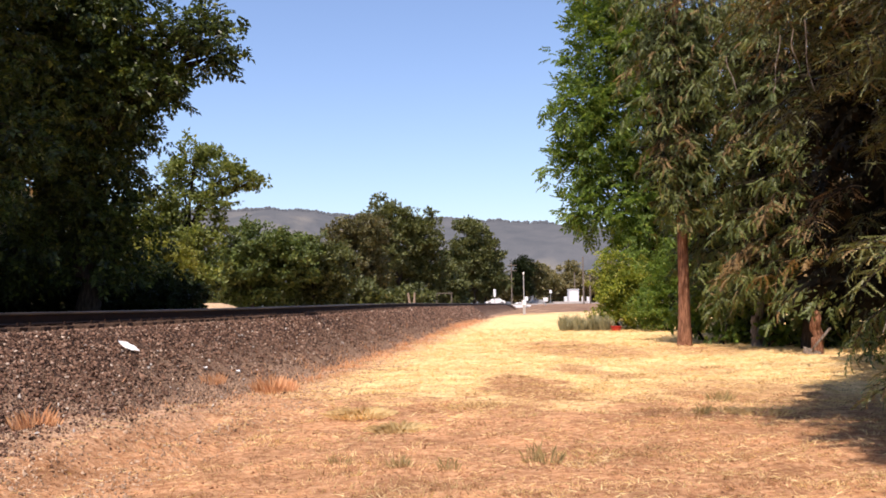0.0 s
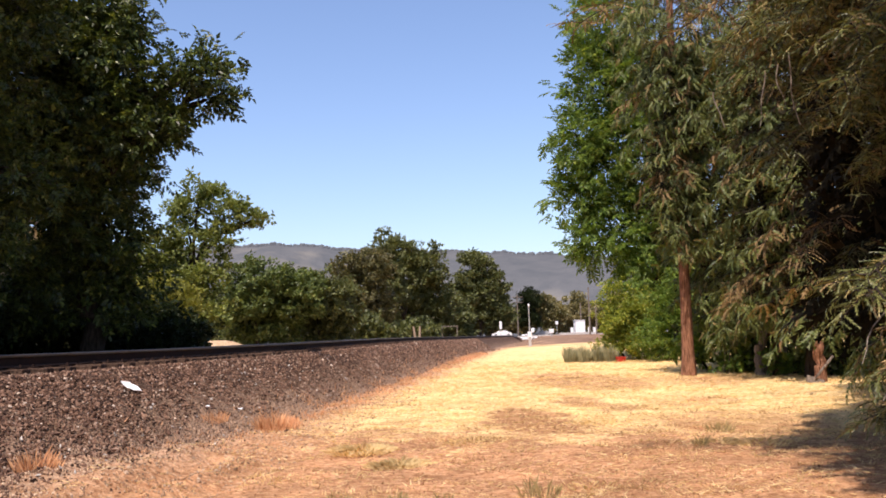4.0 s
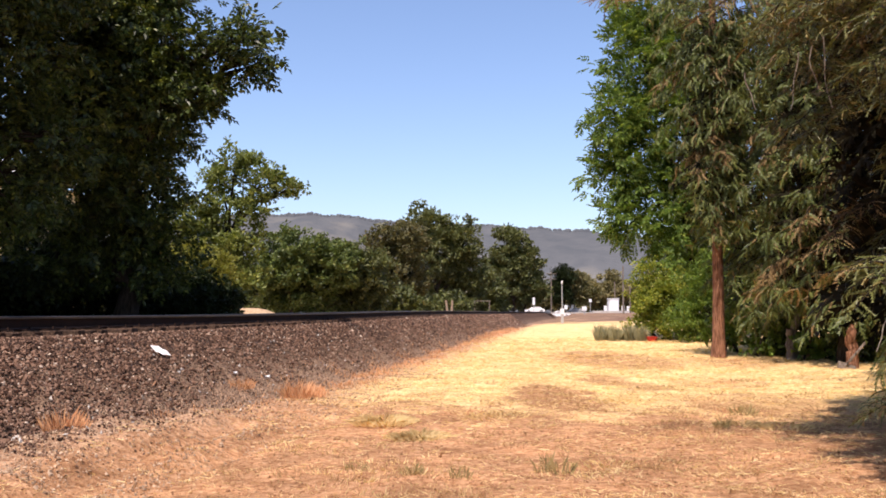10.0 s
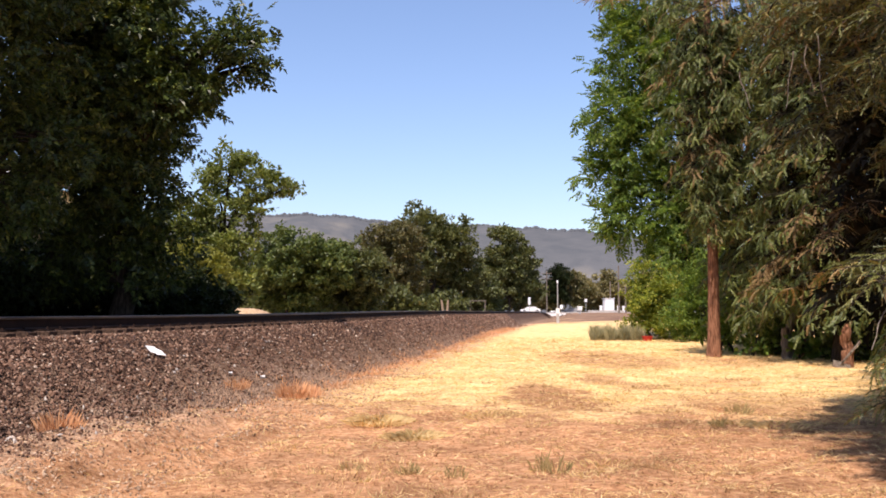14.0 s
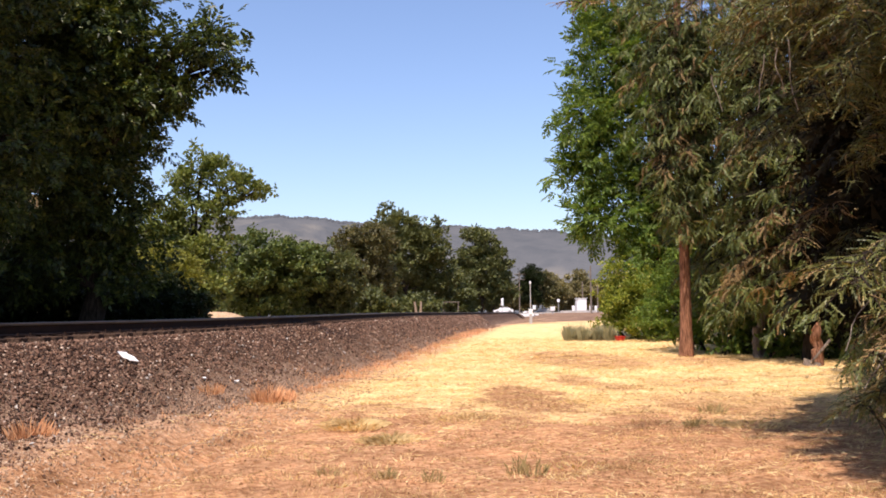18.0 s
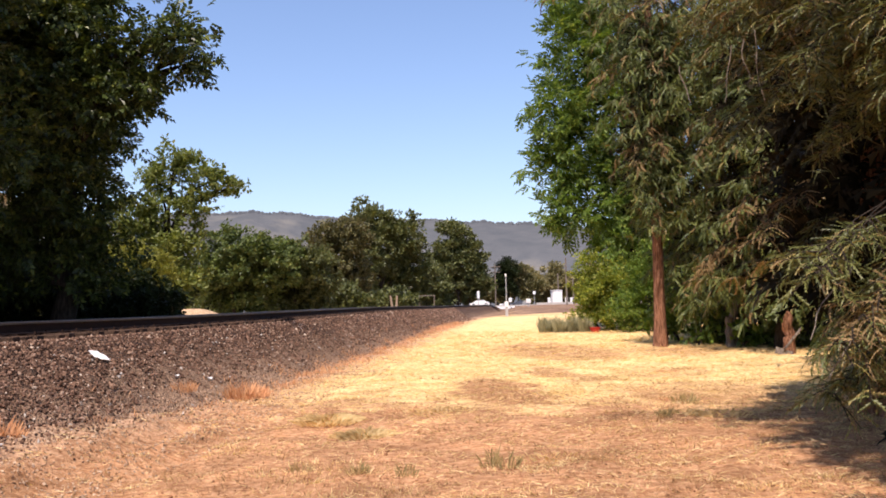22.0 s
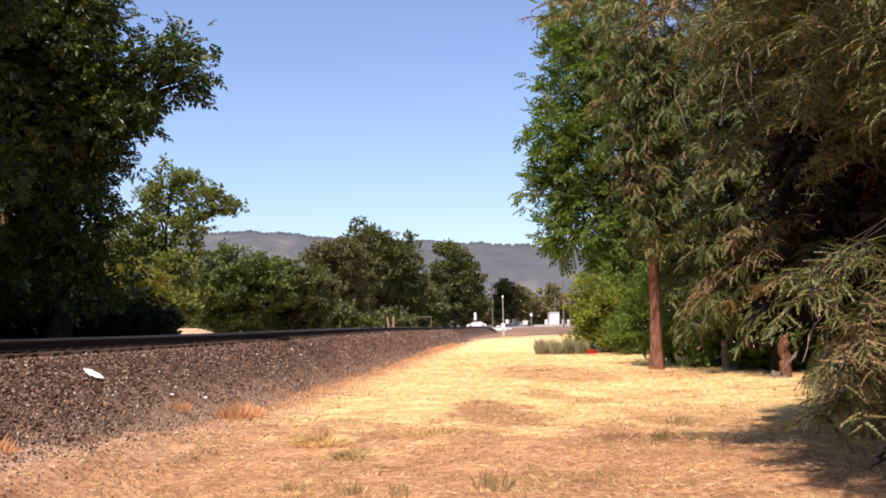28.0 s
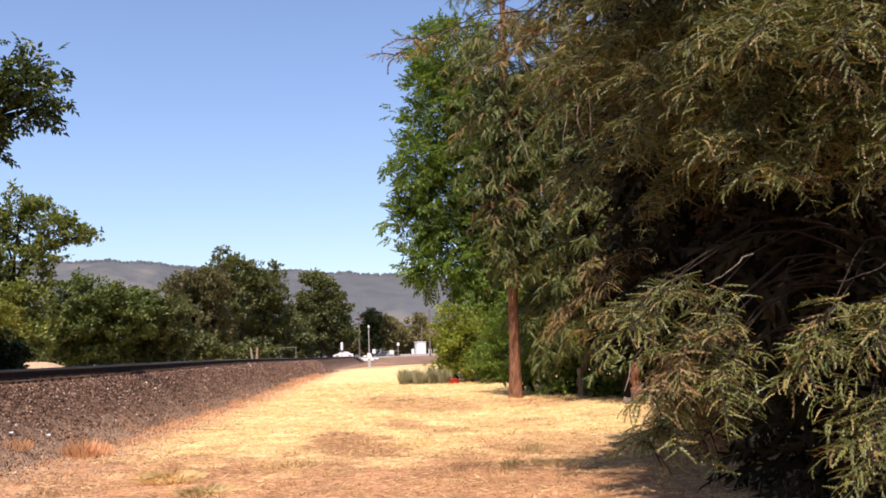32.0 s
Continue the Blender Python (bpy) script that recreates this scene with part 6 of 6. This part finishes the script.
def build_small_things():
    # sheet lying on the stones
    bm = bmesh.new()
    bmesh.ops.create_grid(bm, x_segments=8, y_segments=5, size=0.5)
    for v in bm.verts:
        x, y = v.co.x, v.co.y
        v.co = Vector((x * 0.25 + 0.05 * y, y * 0.19, 0.03 * x * x + 0.012 * math.sin(7 * x + 2 * y)))
    got = bmesh.ops.extrude_face_region(bm, geom=list(bm.faces))["geom"]
    for v in got:
        if isinstance(v, bmesh.types.BMVert):
            v.co.z += 0.008
    me = bpy.data.meshes.new("paper_sheet")
    bm.to_mesh(me)
    bm.free()
    me.materials.append(M_PAPER)
    sheet = new("paper_sheet", me)
    sheet.matrix_basis = pose(-4.45, 14.85, on_bed(-4.45, 14.85) + 0.045, 8, 33, -12)
    tagged(sheet, "crumpled white sheet lying on the stone slope", "sheet")
    for x, y, q in ((-3.21, 17.3, 0.075), (-3.56, 16.2, 0.06), (-2.7, 17.0, 0.04)):
        sv, sf = stone_template(1)[0]
        rock = new("white_stone", tri_mesh("white_stone", sv * q, sf, M_WHITE))
        rock.matrix_basis = pose(x, y, on_bed(x, y) + 0.04, 20, 30, 50)
        tagged(rock, "fist-sized white stone on the ballast", "stone", "white stones")
    # red barrow-like tub by the shrubs
    x, y = 9.75, 45.6
    tub = thing("red_tub", (x, y, float(ground_z(x, y))), "low red plastic tub beside the shrubs", "tub")
    bm = bmesh.new()
    bmesh.ops.create_cone(bm, cap_ends=True, segments=20, radius1=0.2, radius2=0.25, depth=0.22, matrix=Matrix.Translation((0, 0, 0.11)))
    part("shell", bm, M_RED, tub)
    bm = bmesh.new()
    bmesh.ops.create_cone(bm, cap_ends=True, segments=20, radius1=0.27, radius2=0.27, depth=0.03, matrix=Matrix.Translation((0, 0, 0.23)))
    part("rim", bm, M_RED, tub)
    # thin stems and stumps under the redwoods
    for x, y, h, rad, lx in ((10.95, 30.5, 2.6, 0.12, 0.25), (10.6, 29.5, 1.0, 0.15, -0.05), (11.6, 30.0, 2.2, 0.08, -0.15), (11.9, 28.6, 2.2, 0.09, 0.12), (12.6, 29.6, 2.4, 0.11, 0.1)):
        st = thing("young_trunk", (x, y, 0), "slim grey-brown trunk in the shade of the redwoods", "trunk", "young trunks")
        p = curve_path((0, 0, -0.1), (lx, 0, h), 0, 0.06, 8, int(x * 10))
        part("bark", tri_mesh("bark", *tube(p, np.linspace(1.15, 0.75, 8) * rad, 9, 0.08, 3), M_POLE, True), None, st)
    stump = thing("redwood_stump", (10.95, 26.0, 0), "rough reddish stump with dark hollows in the shade", "stump")
    p = curve_path((0, 0, -0.1), (0.05, 0, 1.15), 0, 0.03, 9, 5)
    part("bark", tri_mesh("bark", *tube(p, np.array([1.25, 1.1, 1.0, 0.95, 0.9, 0.88, 0.85, 0.8, 0.45]) * 0.16, 14, 0.14, 3), M_RED_BARK, True), None, stump)
    # leaning timber and a bleached board at the foot of the tall redwood
    lean = thing("leaning_timber", (10.35, 25.4, 0), "weathered timber and board leaning by a redwood stump", "timber")
    bm = bmesh.new()
    box(bm, 0, 0, 0.45, 0.06, 0.05, 1.0, 0.01, pose(0.1, 0, 0, 0, 42))
    part("pole", bm, M_POLE, lean)
    bm = bmesh.new()
    box(bm, 0.2, -0.05, 0.12, 0.5, 0.03, 0.2, 0.01, pose(0, 0, 0, -25, 18))
    part("board", bm, M_POLE, lean)


# ---------------------------------------------------------------- bird
def build_bird():
    bird = thing("bird", (-9.2, 30.0, 8.0), "small dark bird in flight", "bird")
    bm = bmesh.new()
    bmesh.ops.create_uvsphere(bm, u_segments=10, v_segments=8, radius=1.0)
    for v in bm.verts:
        k = v.co.y
        v.co = Vector((v.co.x * 0.035 * (1.1 - 0.5 * abs(k)), k * 0.11, v.co.z * 0.034 * (1.1 - 0.5 * abs(k))))
    part("body", bm, M_FEATHER, bird)
    bm = bmesh.new()
    bmesh.ops.create_cone(bm, cap_ends=True, segments=8, radius1=0.05, radius2=0.012, depth=0.10, matrix=pose(0, -0.14, 0, -90) @ Matrix.Diagonal((1, 0.25, 1, 1)))
    part("tail", bm, M_FEATHER, bird)
    wings = []
    for sgn in (-1, 1):
        bm = bmesh.new()
        low = [bm.verts.new((sgn * x, y, z)) for x, y, z in ((0.0, 0.05, 0), (0.09, 0.06, 0.012), (0.20, 0.0, 0.0), (0.12, -0.035, 0.0), (0.0, -0.05, 0))]
        bm.faces.new(low)
        for v in bmesh.ops.extrude_face_region(bm, geom=list(bm.faces))["geom"]:
            if isinstance(v, bmesh.types.BMVert):
                v.co.z += 0.008
        bmesh.ops.recalc_face_normals(bm, faces=bm.faces)
        w = part("wing", bm, M_FEATHER, bird)
        w.matrix_basis = pose(sgn * 0.02, 0.02, 0.01)
        wings.append(w)
    return bird, wings


def motions():
    """The bird leaves the walnut, crosses the gap and goes in among the trees on the other side."""
    bird, wings = build_bird()
    place = [(11.0, -8.6, 7.2), (11.2, -7.0, 7.9), (11.3, -6.22, 8.27), (11.4, -5.44, 8.6), (11.5, -4.71, 9.08), (11.6, -3.93, 9.39), (11.7, -2.98, 9.74), (11.8, -2.16, 9.9), (11.9, -1.31, 10.0),
             (12.0, -0.49, 9.84), (12.1, 0.65, 9.79), (12.2, 1.78, 9.85), (12.3, 3.09, 10.16), (12.4, 4.52, 10.64), (12.6, 7.6, 11.6), (13.0, 11.0, 11.8)]
    rows = [(0.0, pose(-8.6, 30, 7.2, 10, 0, -85))]
    for t, x, z in place:
        rows.append((t, pose(x, 30 + 0.1 * (x + 8.6) * 0.5, z, 10, 0, -85)))
    rows.append((32.0, pose(11.0, 31.0, 11.8, 10, 0, -85)))
    walk(bird, rows)
    for sgn, w in zip((-1, 1), wings):
        flap = [(0.0, 0)] + [(11.0 + 0.1 * k, (38, -12, -30, 10)[k % 4]) for k in range(19)] + [(13.0, 0), (32.0, 0)]
        walk(w, [(t, pose(sgn * 0.02, 0.02, 0.01, 0, -sgn * a, 0)) for t, a in flap])


build_ground()
build_hills()
M_PALE = plain("pale_stone", (0.50, 0.46, 0.41), 0.9, 0, 0.25, 0.03)
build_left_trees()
build_far_trees()
build_right_trees()
build_redwoods()
build_far_things()
build_house()
build_grass()
build_small_things()
build_ballast()
build_track()
motions()
